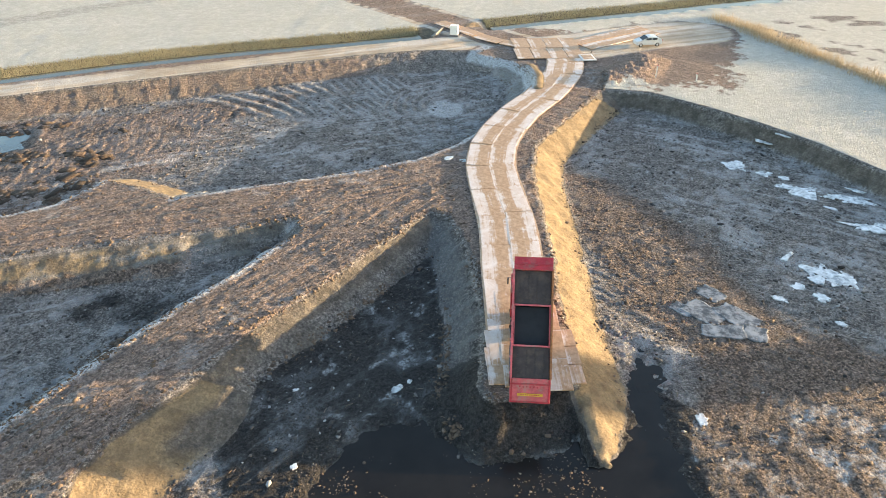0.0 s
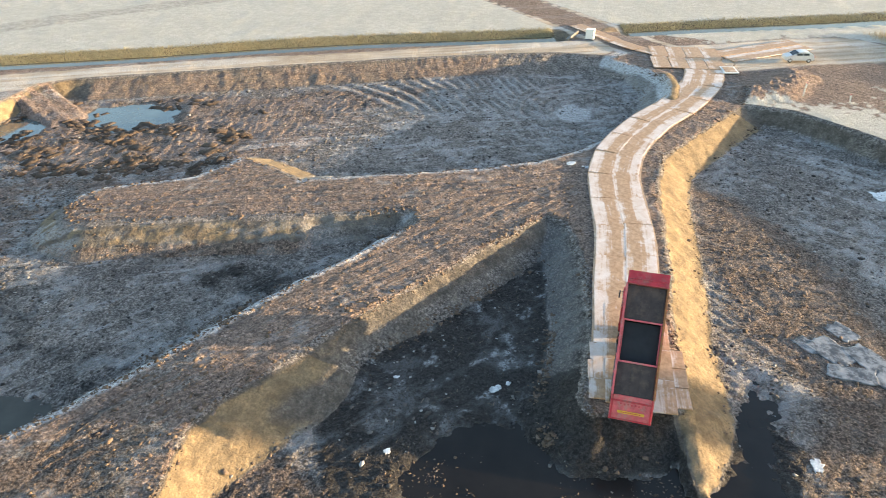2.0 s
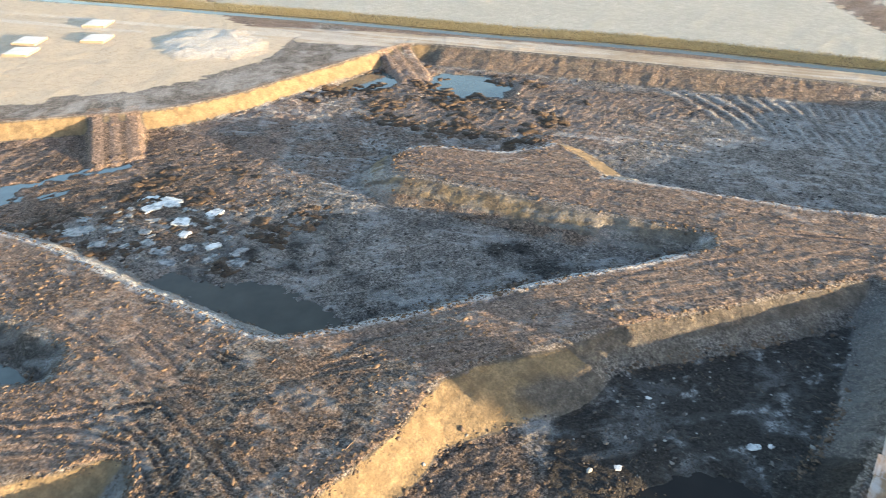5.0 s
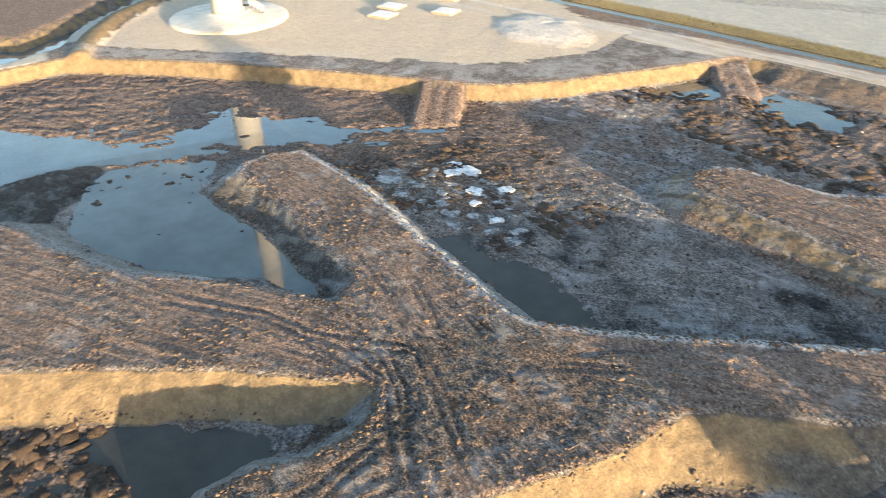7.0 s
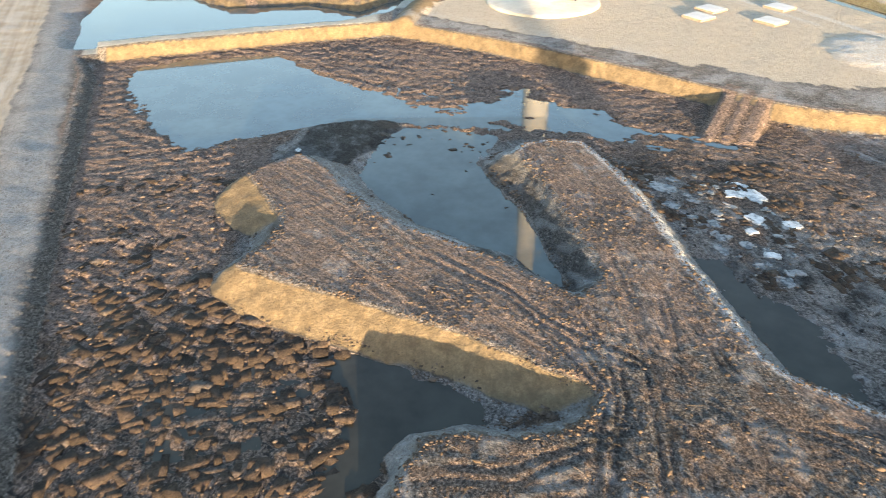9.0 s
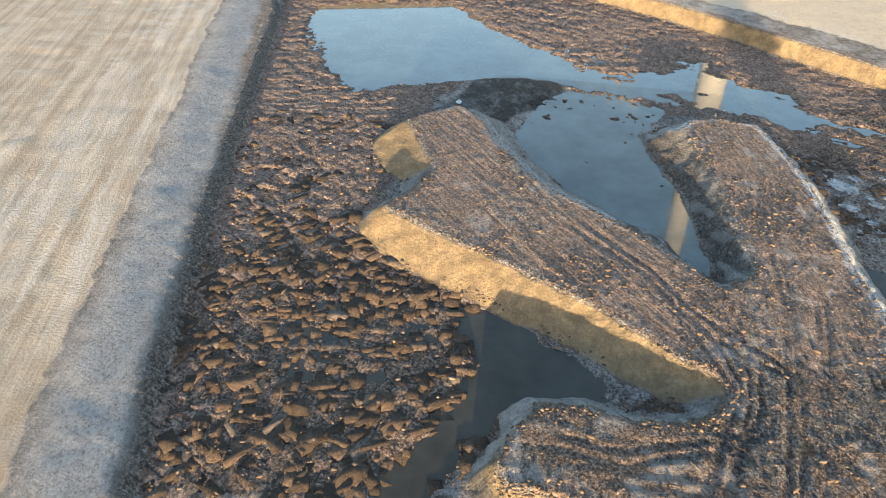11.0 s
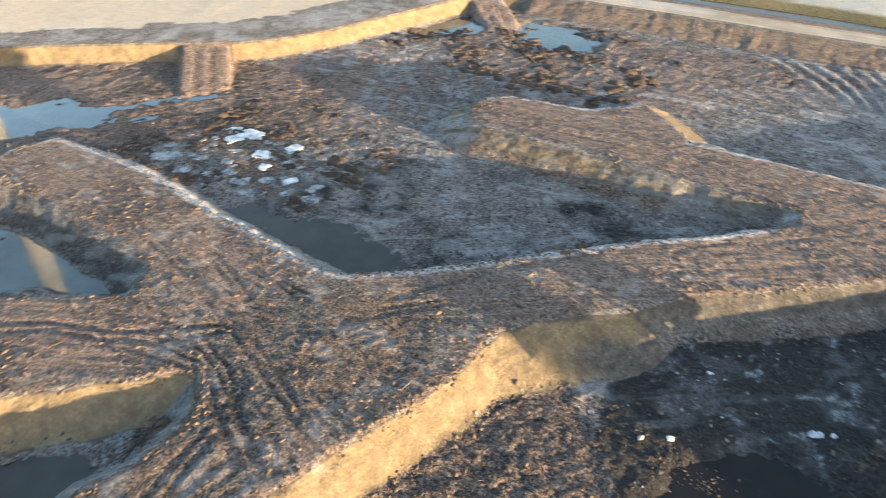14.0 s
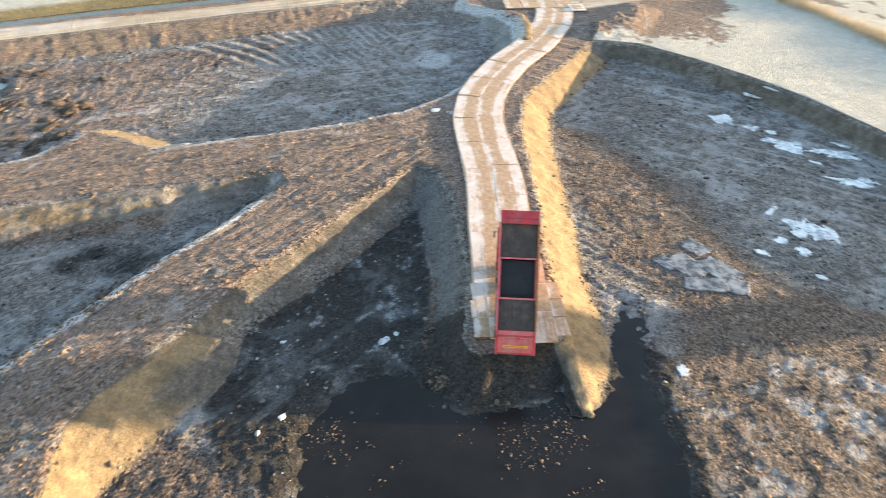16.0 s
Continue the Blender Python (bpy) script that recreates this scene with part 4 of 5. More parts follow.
# ---------------------------------------------------------------- tipper truck
def wheel(parent, x, y, r=0.52, w=0.32, tyre=RUBBER, rim_mat=STEEL):
    side = 1 if x > 0 else -1
    turn = pose(0, 0, 0, 0, 90)
    bm = tube(r, r, w * 0.8, (0, 0, 0), turn, 28)
    tube(r * 0.93, r * 0.93, w, (0, 0, 0), turn, 28, bm)
    wh = part("wheel", bm, tyre, parent)
    wh.matrix_basis = pose(x, y, r)
    rim = tube(r * 0.56, r * 0.5, 0.04, (side * w * 0.5, 0, 0), turn, 20)
    tube(r * 0.2, r * 0.16, 0.10, (side * w * 0.52, 0, 0), turn, 12, rim)
    part("rim", rim, rim_mat, wh, "steel wheel rim")
    return wh


def tipper():
    t = empty("tipper_truck", pose(5.3, 32.1, 0.10, 0, 0, -5), "dirty red four-axle tipper truck with its body raised on road plates", "truck", )
    L, W, Hs = 6.75, 2.44, 1.15
    tilt = pose(0, 0.05, 1.30, 46)
    body = part("tipper_body", box((W, L, 0.10), (0, L / 2, 0.05), 0.02), STEEL, t, "raised steel tipping body")
    body.matrix_basis = tilt
    for s in (-1, 1):
        side = box((0.07, L, Hs), (s * (W / 2 - 0.035), L / 2, Hs / 2 + 0.1), 0.015)
        for i in range(7):
            box((0.07, 0.12, Hs - 0.1), (s * (W / 2 + 0.03), 0.35 + i * (L - 0.7) / 6, Hs / 2 + 0.1), 0.01, None, side)
        part("side_wall", side, PINK, body, "faded red ribbed side wall")
        # the sunward rail is coloured orange in place of sunlight on it
        part("top_rail", box((0.13, L, 0.10), (s * (W / 2 - 0.02), L / 2, Hs + 0.15), 0.03), SUNLIT_RAIL if s > 0 else PINK, body, "top rail coloured orange for the sun on it" if s > 0 else "faded red top rail")
    part("headboard", box((W, 0.08, Hs + 0.2), (0, L - 0.04, Hs / 2 + 0.15), 0.015), PINK, body)
    hood = slab([(L - 0.05, Hs + 0.24), (L + 0.72, Hs + 0.30), (L + 0.72, Hs + 0.38), (L - 0.05, Hs + 0.34)], -W / 2 + 0.02, W / 2 - 0.02)
    box((W - 0.2, 0.07, 0.06), (0, L + 0.25, Hs + 0.38), 0.01, None, hood)
    part("cab_guard", hood, RED, body, "bright red cab guard")
    for y0, y1 in ((0.06, 1.95), (4.55, L - 0.1)):
        cover = box((W - 0.2, y1 - y0, 0.05), (0, (y0 + y1) / 2, Hs - 0.05), 0.01)
        for i in range(4):
            box((0.03, y1 - y0 - 0.1, 0.02), (-0.8 + i * 0.53, (y0 + y1) / 2, Hs - 0.015), 0.005, None, cover)
        part("deck_cover", cover, TARP, body, "dark brown dirty deck cover")
    for y in (2.0, 4.5):
        part("cross_beam", box((W - 0.1, 0.11, 0.12), (0, y, Hs + 0.05), 0.02), PINK, body, "faded red cross beam")
    for s in (-1, 1):
        part("inner_rail", box((0.06, 2.4, 0.25), (s * (W / 2 - 0.13), 3.25, Hs - 0.08), 0.01), PINK, body)
    # black here stands in for the deep shade inside the open body
    part("load_bed", box((W - 0.3, 2.4, 0.5), (0, 3.25, 0.36), 0.02), PIT_BLACK, body, "open load bed coloured black for its deep shade")
    gate_m = pose(0, -0.78, 2.16, -22)
    gate = part("tailgate", box((W + 0.04, 0.07, 1.55), (0, 0, -0.78), 0.02), PINK, t, "faded red tailgate hanging open")
    gate.matrix_basis = gate_m
    for s in (-1, 1):
        part("gate_rib", box((0.10, 0.06, 1.5), (s * 1.13, -0.06, -0.78), 0.015), RED, gate)
        part("hinge", tube(0.06, 0.06, 0.22, (s * 1.15, 0, 0.03), pose(0, 0, 0, 0, 90), 12), STEEL, gate)
    for z in (-0.35, -1.5):
        part("gate_beam", box((W, 0.06, 0.10), (0, -0.06, z), 0.015), RED, gate)
    board = part("marker_board", box((1.55, 0.02, 0.16), (0, -0.09, -1.02), 0.005), YELLOW, gate, "yellow marker board with dark red bars")
    for i in range(9):
        part("bar", box((0.09, 0.012, 0.05), (-0.52 + i * 0.13, -0.105, -1.02)), RED, board)
    for i in range(6):
        part("stain", box((0.10, 0.012, 0.10), (-0.62 + 0.21 * i, -0.041, -0.52 - 0.03 * (i % 2)), 0.01), RED, gate)
    for s in (-1, 1):
        part("frame_rail", box((0.12, 9.0, 0.30), (s * 0.42, 4.6, 0.95), 0.02), STEEL, t)
        part("subframe_rail", box((0.14, 6.2, 0.22), (s * 0.42, 3.2, 1.22), 0.02), STEEL, t)
        part("mudguard", box((0.5, 3.0, 0.05), (s * 1.0, 1.9, 1.16), 0.02), GREY, t)
        part("mud_flap", box((0.5, 0.03, 0.7), (s * 1.0, 0.36, 0.72), 0.01), RUBBER, t)
        part("side_guard", box((0.06, 1.5, 0.5), (s * 1.16, 3.95, 0.8), 0.02), GREY, t)
    part("tipping_ram", tube(0.14, 0.10, 4.6, (0, 5.15, 2.95), pose(0, 0, 0, 18), 16), STEEL, t, "steel tipping ram")
    part("rear_bumper", box((2.3, 0.12, 0.18), (0, 0.15, 0.62), 0.02), STEEL, t)
    for s in (-1, 1):
        part("rear_light", box((0.36, 0.05, 0.14), (s * 0.92, 0.07, 0.66), 0.01), LAMP_RED, t, "red rear light")
    cab = slab([(7.05, 0.6), (9.35, 0.6), (9.4, 1.6), (9.22, 2.95), (8.95, 3.08), (7.12, 3.08), (7.05, 2.95)], -1.2, 1.2)
    bmesh.ops.bevel(cab, geom=cab.edges[:], offset=0.05, segments=2, affect="EDGES")
    cab = part("cab", cab, RED, t, "red cab")
    part("windscreen", slab([(9.33, 1.75), (9.375, 1.75), (9.26, 2.75), (9.22, 2.75)], -1.05, 1.05), GLASS, cab)
    for s in (-1, 1):
        part("side_window", box((0.02, 1.1, 0.75), (s * 1.205, 8.35, 2.3), 0.005), GLASS, cab)
        part("mirror", box((0.10, 0.16, 0.55), (s * 1.42, 9.05, 2.35), 0.03), GREY, cab, "dark wing mirror")
        part("mirror_arm", box((0.25, 0.04, 0.04), (s * 1.3, 9.05, 2.62), 0.01), GREY, cab)
        part("headlight", box((0.34, 0.06, 0.2), (s * 0.9, 9.43, 1.0), 0.02), LAMP_CLEAR, cab)
        part("fuel_tank", box((0.5, 1.2, 0.55), (s * 0.95, 4.6, 0.75), 0.08), STEEL, t)
    part("air_tank", box((2.2, 0.55, 1.5), (0, 6.65, 1.75), 0.10), GREY, t, "grey tank behind the cab")
    part("exhaust", tube(0.09, 0.09, 2.0, (0.95, 6.75, 2.6), None, 14), STEEL, t)
    for y in (1.05, 2.4, 6.1, 7.95):
        for s in (-1, 1):
            wheel(t, s * 1.02, y)
    return t


tipper()


# ---------------------------------------------------------------- parked car
def car():
    c = empty("car", pose(31.0, 105.2, 0.03, 0, 0, 97), "small silver hatchback parked on the muddy track", "car")
    prof = [(-1.95, 0.28), (1.92, 0.28), (2.0, 0.5), (1.93, 0.78), (1.05, 0.98), (0.25, 1.40), (-0.3, 1.47), (-1.2, 1.43), (-1.78, 1.12), (-1.98, 0.92), (-2.0, 0.5)]
    bm = slab(prof, -0.85, 0.85)
    bmesh.ops.bevel(bm, geom=bm.edges[:], offset=0.07, segments=2, affect="EDGES")
    for v in bm.verts:
        if v.co.z > 0.95:
            v.co.x *= 1 - 0.28 * (v.co.z - 0.95)
    body = part("car_body", bm, SILVER, c, "silver car body")
    part("windscreen", slab([(1.02, 1.0), (1.06, 1.01), (0.30, 1.405), (0.26, 1.395)], -0.70, 0.70), GLASS, body)
    part("rear_window", slab([(-1.76, 1.14), (-1.80, 1.13), (-1.24, 1.42), (-1.20, 1.41)], -0.68, 0.68), GLASS, body)
    for s in (-1, 1):
        for y0, y1 in ((-1.15, -0.4), (-0.32, 0.55)):
            part("side_window", box((0.02, y1 - y0, 0.30), (s * 0.815, (y0 + y1) / 2, 1.15), 0.005, pose(0, 0, 0, 0, -s * 14)), GLASS, body)
        part("headlight", box((0.32, 0.10, 0.13), (s * 0.62, 1.93, 0.66), 0.03), LAMP_CLEAR, body)
        part("rear_light", box((0.12, 0.08, 0.32), (s * 0.74, -1.95, 0.85), 0.02), LAMP_RED, body)
        part("mirror", box((0.2, 0.10, 0.13), (s * 0.93, 0.62, 1.0), 0.03), SILVER, body)
        for y in (-1.25, 1.3):
            wheel(c, s * 0.76, y, 0.30, 0.20, RUBBER, SILVER)
    part("bumper", box((1.5, 0.08, 0.22), (0, -1.99, 0.42), 0.03), GREY, body)
    return c


car()


# ---------------------------------------------------------------- wind turbine
def turbine(x, y, face):
    t = empty("wind_turbine", pose(x, y, 0, 0, 0, face), "white wind turbine tower on a round pale concrete base", "wind turbine", "wind turbines")
    bm = bmesh.new()
    for i in range(4):
        r0, r1 = 2.65 - i * 0.36, 2.65 - (i + 1) * 0.36
        tube(r0, r1, 24, (0, 0, 1.2 + 24 * i + 12), None, 48, bm)
        tube(r1 + 0.03, r1 + 0.03, 0.25, (0, 0, 1.2 + 24 * (i + 1)), None, 48, bm)
    tower = part("tower", bm, TOWER, t, "smooth white steel tower")
    for f in tower.data.polygons:
        f.use_smooth = abs(f.normal.z) < 0.9
    base = bmesh.new()
    rings = [(9.6, -0.3), (9.55, 0.35), (9.3, 0.5), (4.2, 1.0), (3.4, 1.15), (3.3, 1.3), (2.7, 1.32)]
    made = [[base.verts.new((r * math.cos(a * math.tau / 72), r * math.sin(a * math.tau / 72), z)) for a in range(72)] for r, z in rings]
    for lo, hi in zip(made, made[1:]):
        for i in range(72):
            base.faces.new((lo[i], lo[(i + 1) % 72], hi[(i + 1) % 72], hi[i]))
    part("foundation", base, CONCRETE, t, "round pale concrete base")
    part("door", box((0.06, 0.95, 2.1), (2.62, 0, 3.2), 0.03), GREY, t)
    stair = part("stairs", box((1.1, 1.3, 0.08), (3.25, 0, 2.15), 0.01), STEEL, t, "steel entry stairs")
    for i in range(7):
        part("step", box((0.28, 1.1, 0.05), (3.95 + 0.28 * i, 0, 1.95 - 0.16 * i), 0.01), STEEL, stair)
    for s in (-1, 1):
        part("handrail", box((2.3, 0.05, 0.05), (4.85, s * 0.6, 2.45), 0.01, pose(0, 0, 0, 0, 30)), WHITE, stair)
        for i in range(4):
            part("rail_post", box((0.05, 0.05, 1.0), (3.95 + 0.55 * i, s * 0.6, 2.45 - 0.31 * i), 0.01), WHITE, stair)
    return t


first = turbine(-122.2, 18.8, 62)
copy_thing(first, pose(150, 56.3, 0, 0, 0, 200))


# ---------------------------------------------------------------- crane pads, cabinet, marks
for x, y in ((-112.2, 42.2), (-116.6, 45.6), (-109.4, 52.6), (-117.2, 57.2)):
    p = empty("crane_pad", pose(x, y, 0.02, 0, 0, 33), "square white concrete pad with a low grey rim", "concrete pad", "crane pads")
    part("slab", box((3.6, 3.4, 0.36), (0, 0, 0.18), 0.03), SLAB_WHITE, p)
    for s in (-1, 1):
        part("formwork", box((0.06, 3.6, 0.34), (s * 1.84, 0, 0.15), 0.01), WOOD, p, "grey formwork board")
        part("formwork", box((3.62, 0.06, 0.34), (0, s * 1.74, 0.15), 0.01), WOOD, p, "grey formwork board")

cab = empty("site_cabinet", pose(2.1, 111.2, 0.02, 0, 0, -12), "small white site cabinet beside the track", "cabinet")
part("cabinet_body", box((1.25, 1.0, 1.35), (0, 0, 0.85), 0.04), WHITE, cab)
part("roof", box((1.35, 1.1, 0.08), (0, 0, 1.57), 0.02), WHITE, cab)
part("plinth", box((1.3, 1.05, 0.18), (0, 0, 0.09), 0.01), GREY, cab)
part("door", box((1.05, 0.03, 1.15), (0, -0.515, 0.85), 0.01), WHITE, cab)
part("handle", box((0.04, 0.05, 0.16), (0.4, -0.54, 0.85), 0.01), GREY, cab)

wall = empty("culvert", pose(-0.6, 112.6, 0, 0, 0, -18), "dark concrete culvert end at the ditch", "culvert")
bm = box((0.35, 5.2, 1.7), (0, 0, -0.55), 0.04)
part("headwall", bm, plain("wet_concrete", (0.16, 0.16, 0.15), 0.8, 0, 0.3, 1.5, 0.01), wall)
part("pipe", tube(0.55, 0.55, 0.3, (-0.22, 0, -0.75), pose(0, 0, 0, 0, 90), 24), GREY, wall)

for x, y, h, lean in ((28.5, 90.6, 1.75, 3), (33.6, 89.4, 0.9, -4)):
    m = empty("marker_post", pose(x, y, 0.05, lean, lean * 0.5, 0), "white wooden marker post in the mud", "post", "marker posts")
    part("post", box((0.12, 0.12, h), (0, 0, h / 2), 0.01), WHITE, m)
    part("cap", box((0.14, 0.14, 0.08), (0, 0, h + 0.02), 0.01), PINK, m)


# ---------------------------------------------------------------- road plates
def plate_material(name, bias):
    k = Mat(name, 0.6, 0.0, 0.35)
    axes = k.t.nodes.new("ShaderNodeSeparateXYZ")
    k.t.links.new(k.pos, axes.inputs[0])
    own = k.math("MULTIPLY", k.chance(), 40.0)
    shifted = k.t.nodes.new("ShaderNodeCombineXYZ")
    k.put(shifted.inputs[0], k.math("ADD", axes.outputs[0], own))
    k.put(shifted.inputs[1], k.math("ADD", axes.outputs[1], k.math("MULTIPLY", own, 1.7)))
    lanes = k.t.nodes.new("ShaderNodeMapping")
    k.t.links.new(shifted.outputs[0], lanes.inputs[0])
    lanes.inputs["Scale"].default_value = (4.0, 0.12, 1)
    blotch = k.noise(0.75, 8, 0.72, shifted.outputs[0], 0.5)
    mud = k.math("ADD", k.math("MULTIPLY", k.noise(1.0, 5, 0.65, lanes.outputs[0]), 0.55), k.math("MULTIPLY", blotch, 0.45))
    mud = k.math("ADD", mud, k.math("MULTIPLY", k.math("SUBTRACT", k.chance(), 0.5), 0.07))
    wheel = k.ramp(k.math("ABSOLUTE", k.math("SUBTRACT", axes.outputs[0], 0.42)), 0.85, 0.35, -0.075, 0.095)
    mud = k.math("ADD", k.math("ADD", mud, wheel), bias)
    ends = k.ramp(k.math("ABSOLUTE", axes.outputs[1]), 1.9, 2.45, 0.0, 0.07)
    mud = k.math("ADD", mud, ends)
    grit = k.noise(24.0, 4, 0.7)
    pale = k.mix(k.ramp(grit, 0.35, 0.65), (0.57, 0.50, 0.455), (0.73, 0.675, 0.635))
    pale = k.mix(k.ramp(blotch, 0.40, 0.58, 0.0, 0.55), pale, (0.52, 0.39, 0.30))
    dirt = k.mix(k.ramp(k.noise(2.5, 6, 0.7), 0.38, 0.62), (0.33, 0.205, 0.115), (0.49, 0.33, 0.205))
    c = k.mix(k.ramp(mud, 0.46, 0.56), pale, dirt)
    k.colour(c).rough(k.ramp(mud, 0.45, 0.6, 0.75, 0.55))
    k.bump(k.math("ADD", mud, k.math("MULTIPLY", grit, 0.3)), 0.5, 0.03)
    return k.m


PLATE, MUDDY_PLATE = plate_material("frosted_road_plate", 0.0), plate_material("muddy_road_plate", 0.09)
BED = plain("rutted_mud_bed", (0.40, 0.285, 0.19), 0.8, 0, 0.35, 1.2, 0.03, (0.52, 0.43, 0.34))


def along(line, s):
    """Point and direction s metres along a line."""
    for a, b in zip(line, line[1:]):
        n = np.linalg.norm(b - a)
        if s <= n:
            return a + (b - a) * s / n, (b - a) / n
        s -= n
    return line[-1], (line[-1] - line[-2]) / np.linalg.norm(line[-1] - line[-2])


def smooth_line(line, gap=1.0):
    out = []
    n = len(line)
    for i in range(n - 1):
        p0, p1, p2, p3 = line[max(i - 1, 0)], line[i], line[i + 1], line[min(i + 2, n - 1)]
        k = max(2, int(np.linalg.norm(p2 - p1) / gap))
        for t in np.linspace(0, 1, k, endpoint=False):
            out.append(0.5 * (2 * p1 + (p2 - p0) * t + (2 * p0 - 5 * p1 + 4 * p2 - p3) * t * t + (3 * p1 - p0 - 3 * p2 + p3) * t ** 3))
    out.append(line[-1])
    return np.array(out)


ROAD = smooth_line(HAUL)
road = ribbon("haul_road", ROAD[(ROAD[:, 1] < 106) & (ROAD[:, 1] > 34)], 2.6, 0.15, BED, "brown rutted mud bed of the haul road", "road")
plate_mesh = {}


def plate(w, n, x, y, angle, z=0.14, parent=None, tilt=0.0, material=PLATE):
    key = (w, n, material.name)
    if key not in plate_mesh:
        bm = box((w, n, 0.10), (0, 0, 0), 0.015)
        me = bpy.data.meshes.new("road_plate")
        bm.to_mesh(me)
        bm.free()
        me.materials.append(material)
        plate_mesh[key] = me
    ob = new("road_plate", plate_mesh[key])
    ob.parent = parent or road
    ob.matrix_basis = pose(x, y, z, tilt, tilt * 0.5, angle)
    return ob


rnd = random.Random(5)
s = 4.0
while s < 72:
    p, d = along(ROAD, s + 2.4)
    side = np.array([d[1], -d[0]])
    ang = math.degrees(math.atan2(-d[0], d[1]))
    for k in (-1, 1):
        q = p + side * k * 1.22 + d * (0.25 * k + rnd.uniform(-0.04, 0.04))
        plate(2.44, 5.0, q[0], q[1], ang + (180 if k > 0 else 0) + rnd.uniform(-0.9, 0.9), 0.14 + rnd.uniform(0, 0.012), None, rnd.uniform(-0.1, 0.1))
    s += 5.0
for i in range(3):
    for x in (3.4, 8.5):
        plate(1.15, 1.75, x + rnd.uniform(-0.06, 0.06), 33.9 + i * 1.83, 2 + rnd.uniform(-1.5, 1.5), 0.145, None, rnd.uniform(-0.5, 0.5))
for i in range(5):
    plate(0.6, 2.0, 4.2, 33.8 + i * 2.05, rnd.uniform(-1.5, 1.5), 0.16)
for i in range(4):
    plate(1.5, 2.9, 7.5, 33.9 + i * 0.0 + i * 2.95, -1 + rnd.uniform(-1, 1), 0.15)
# the junction: plates laid across
for i in range(4):
    for j in range(2):
        plate(2.35, 4.85, 12.0 + 2.45 * i, 101.2 + 4.95 * j + rnd.uniform(-0.15, 0.15), rnd.uniform(-1, 1) + 4, 0.20 + 0.012 * ((i + j) % 2), None, rnd.uniform(-0.2, 0.2), MUDDY_PLATE)
for i in range(3):
    for j in range(2):
        plate(2.35, 4.85, 23.6 + 4.1 * i - 1.3 * j, 105.4 + 2.6 * i + 2.2 * j, -58 + rnd.uniform(-2, 2), 0.13, None, 0.0, MUDDY_PLATE if j else PLATE)
for i in range(4):
    p, d = along(ROAD, 80 + 5 * i)
    plate(2.35, 4.85, p[0] - 1.3, p[1] - 0.6, math.degrees(math.atan2(-d[0], d[1])) + rnd.uniform(-2, 2), 0.17, None, 0.0, MUDDY_PLATE)
mat = empty("loose_mat", pose(20.9, 99.0, 0.16, 0, 0, 6), "loose pale road mat with a muddy middle", "road mat")
part("mat", box((2.0, 2.6, 0.14), (0, 0, 0.07), 0.02), SLAB_WHITE, mat)
part("mud", box((1.5, 2.0, 0.04), (0, 0, 0.155), 0.015), BED, mat, "dried brown mud")


# ---------------------------------------------------------------- ice
def ice_material():
    k = Mat("white_ice", 0.35, 0, 0.5).world()
    f = k.noise(1.4, 7, 0.7)
    k.colour(k.mix(k.ramp(f, 0.42, 0.6), (0.34, 0.37, 0.39), (0.72, 0.75, 0.77)))
    k.rough(k.ramp(f, 0.4, 0.6, 0.2, 0.6)).bump(k.noise(9, 5), 0.3, 0.03)
    return k.m


def thin_ice_material():
    k = Mat("thin_grey_ice", 0.15, 0, 0.5).world()
    f = k.noise(1.1, 7, 0.72)
    k.colour(k.mix(k.ramp(f, 0.40, 0.62), (0.055, 0.058, 0.06), (0.30, 0.31, 0.32)))
    k.rough(k.ramp(f, 0.4, 0.6, 0.08, 0.5)).bump(f, 0.2, 0.02)
    return k.m


ICE, THIN_ICE = ice_material(), thin_ice_material()


def blob(rx, ry, seed, ragged=0.35, thick=0.05, n=40, blocky=0.0):
    """A flat sheet with a ragged rim, thinner at the edge."""
    bm = bmesh.new()
    rings = []
    for scale, z in ((1.0, -0.05), (1.0, thick * 0.5), (0.93, thick), (0.5, thick * 1.05)):
        row = []
        for i in range(n):
            a = math.tau * i / n
            r = 1 + ragged * noise.noise(Vector((math.cos(a) * 1.6 + seed * 3.1, math.sin(a) * 1.6, seed))) + ragged * 0.6 * noise.noise(Vector((math.cos(a) * 5, math.sin(a) * 5 + seed, 2)))
            cx, cy = math.cos(a), math.sin(a)
            if blocky:
                q = max(abs(cx), abs(cy))
                r *= (1 - blocky) + blocky / q
            row.append(bm.verts.new((cx * rx * r * scale, cy * ry * r * scale, z + 0.01 * noise.noise(Vector((cx * 3, cy * 3, seed))))))
        rings.append(row)
    for lo, hi in zip(rings, rings[1:]):
        for i in range(n):
            bm.faces.new((lo[i], lo[(i + 1) % n], hi[(i + 1) % n], hi[i]))
    bm.faces.new(rings[-1])
    return bm


def height_at(x, y):
    return float(ground(np.array([float(x)]), np.array([float(y)]))[0][0])


def ice_piece(name, x, y, rx, ry, angle, seed, material, label, group, ragged=0.35, blocky=0.0, lift=0.0, thick=0.05):
    z = max(height_at(x, y), WATER_LEVEL) if not lift else lift
    ob = part(name, blob(rx, ry, seed, ragged, thick, 40, blocky), material)
    ob.matrix_basis = pose(x, y, z + 0.03, rnd.uniform(-1, 1), rnd.uniform(-1, 1), angle)
    return tagged(ob, label, "ice", group)


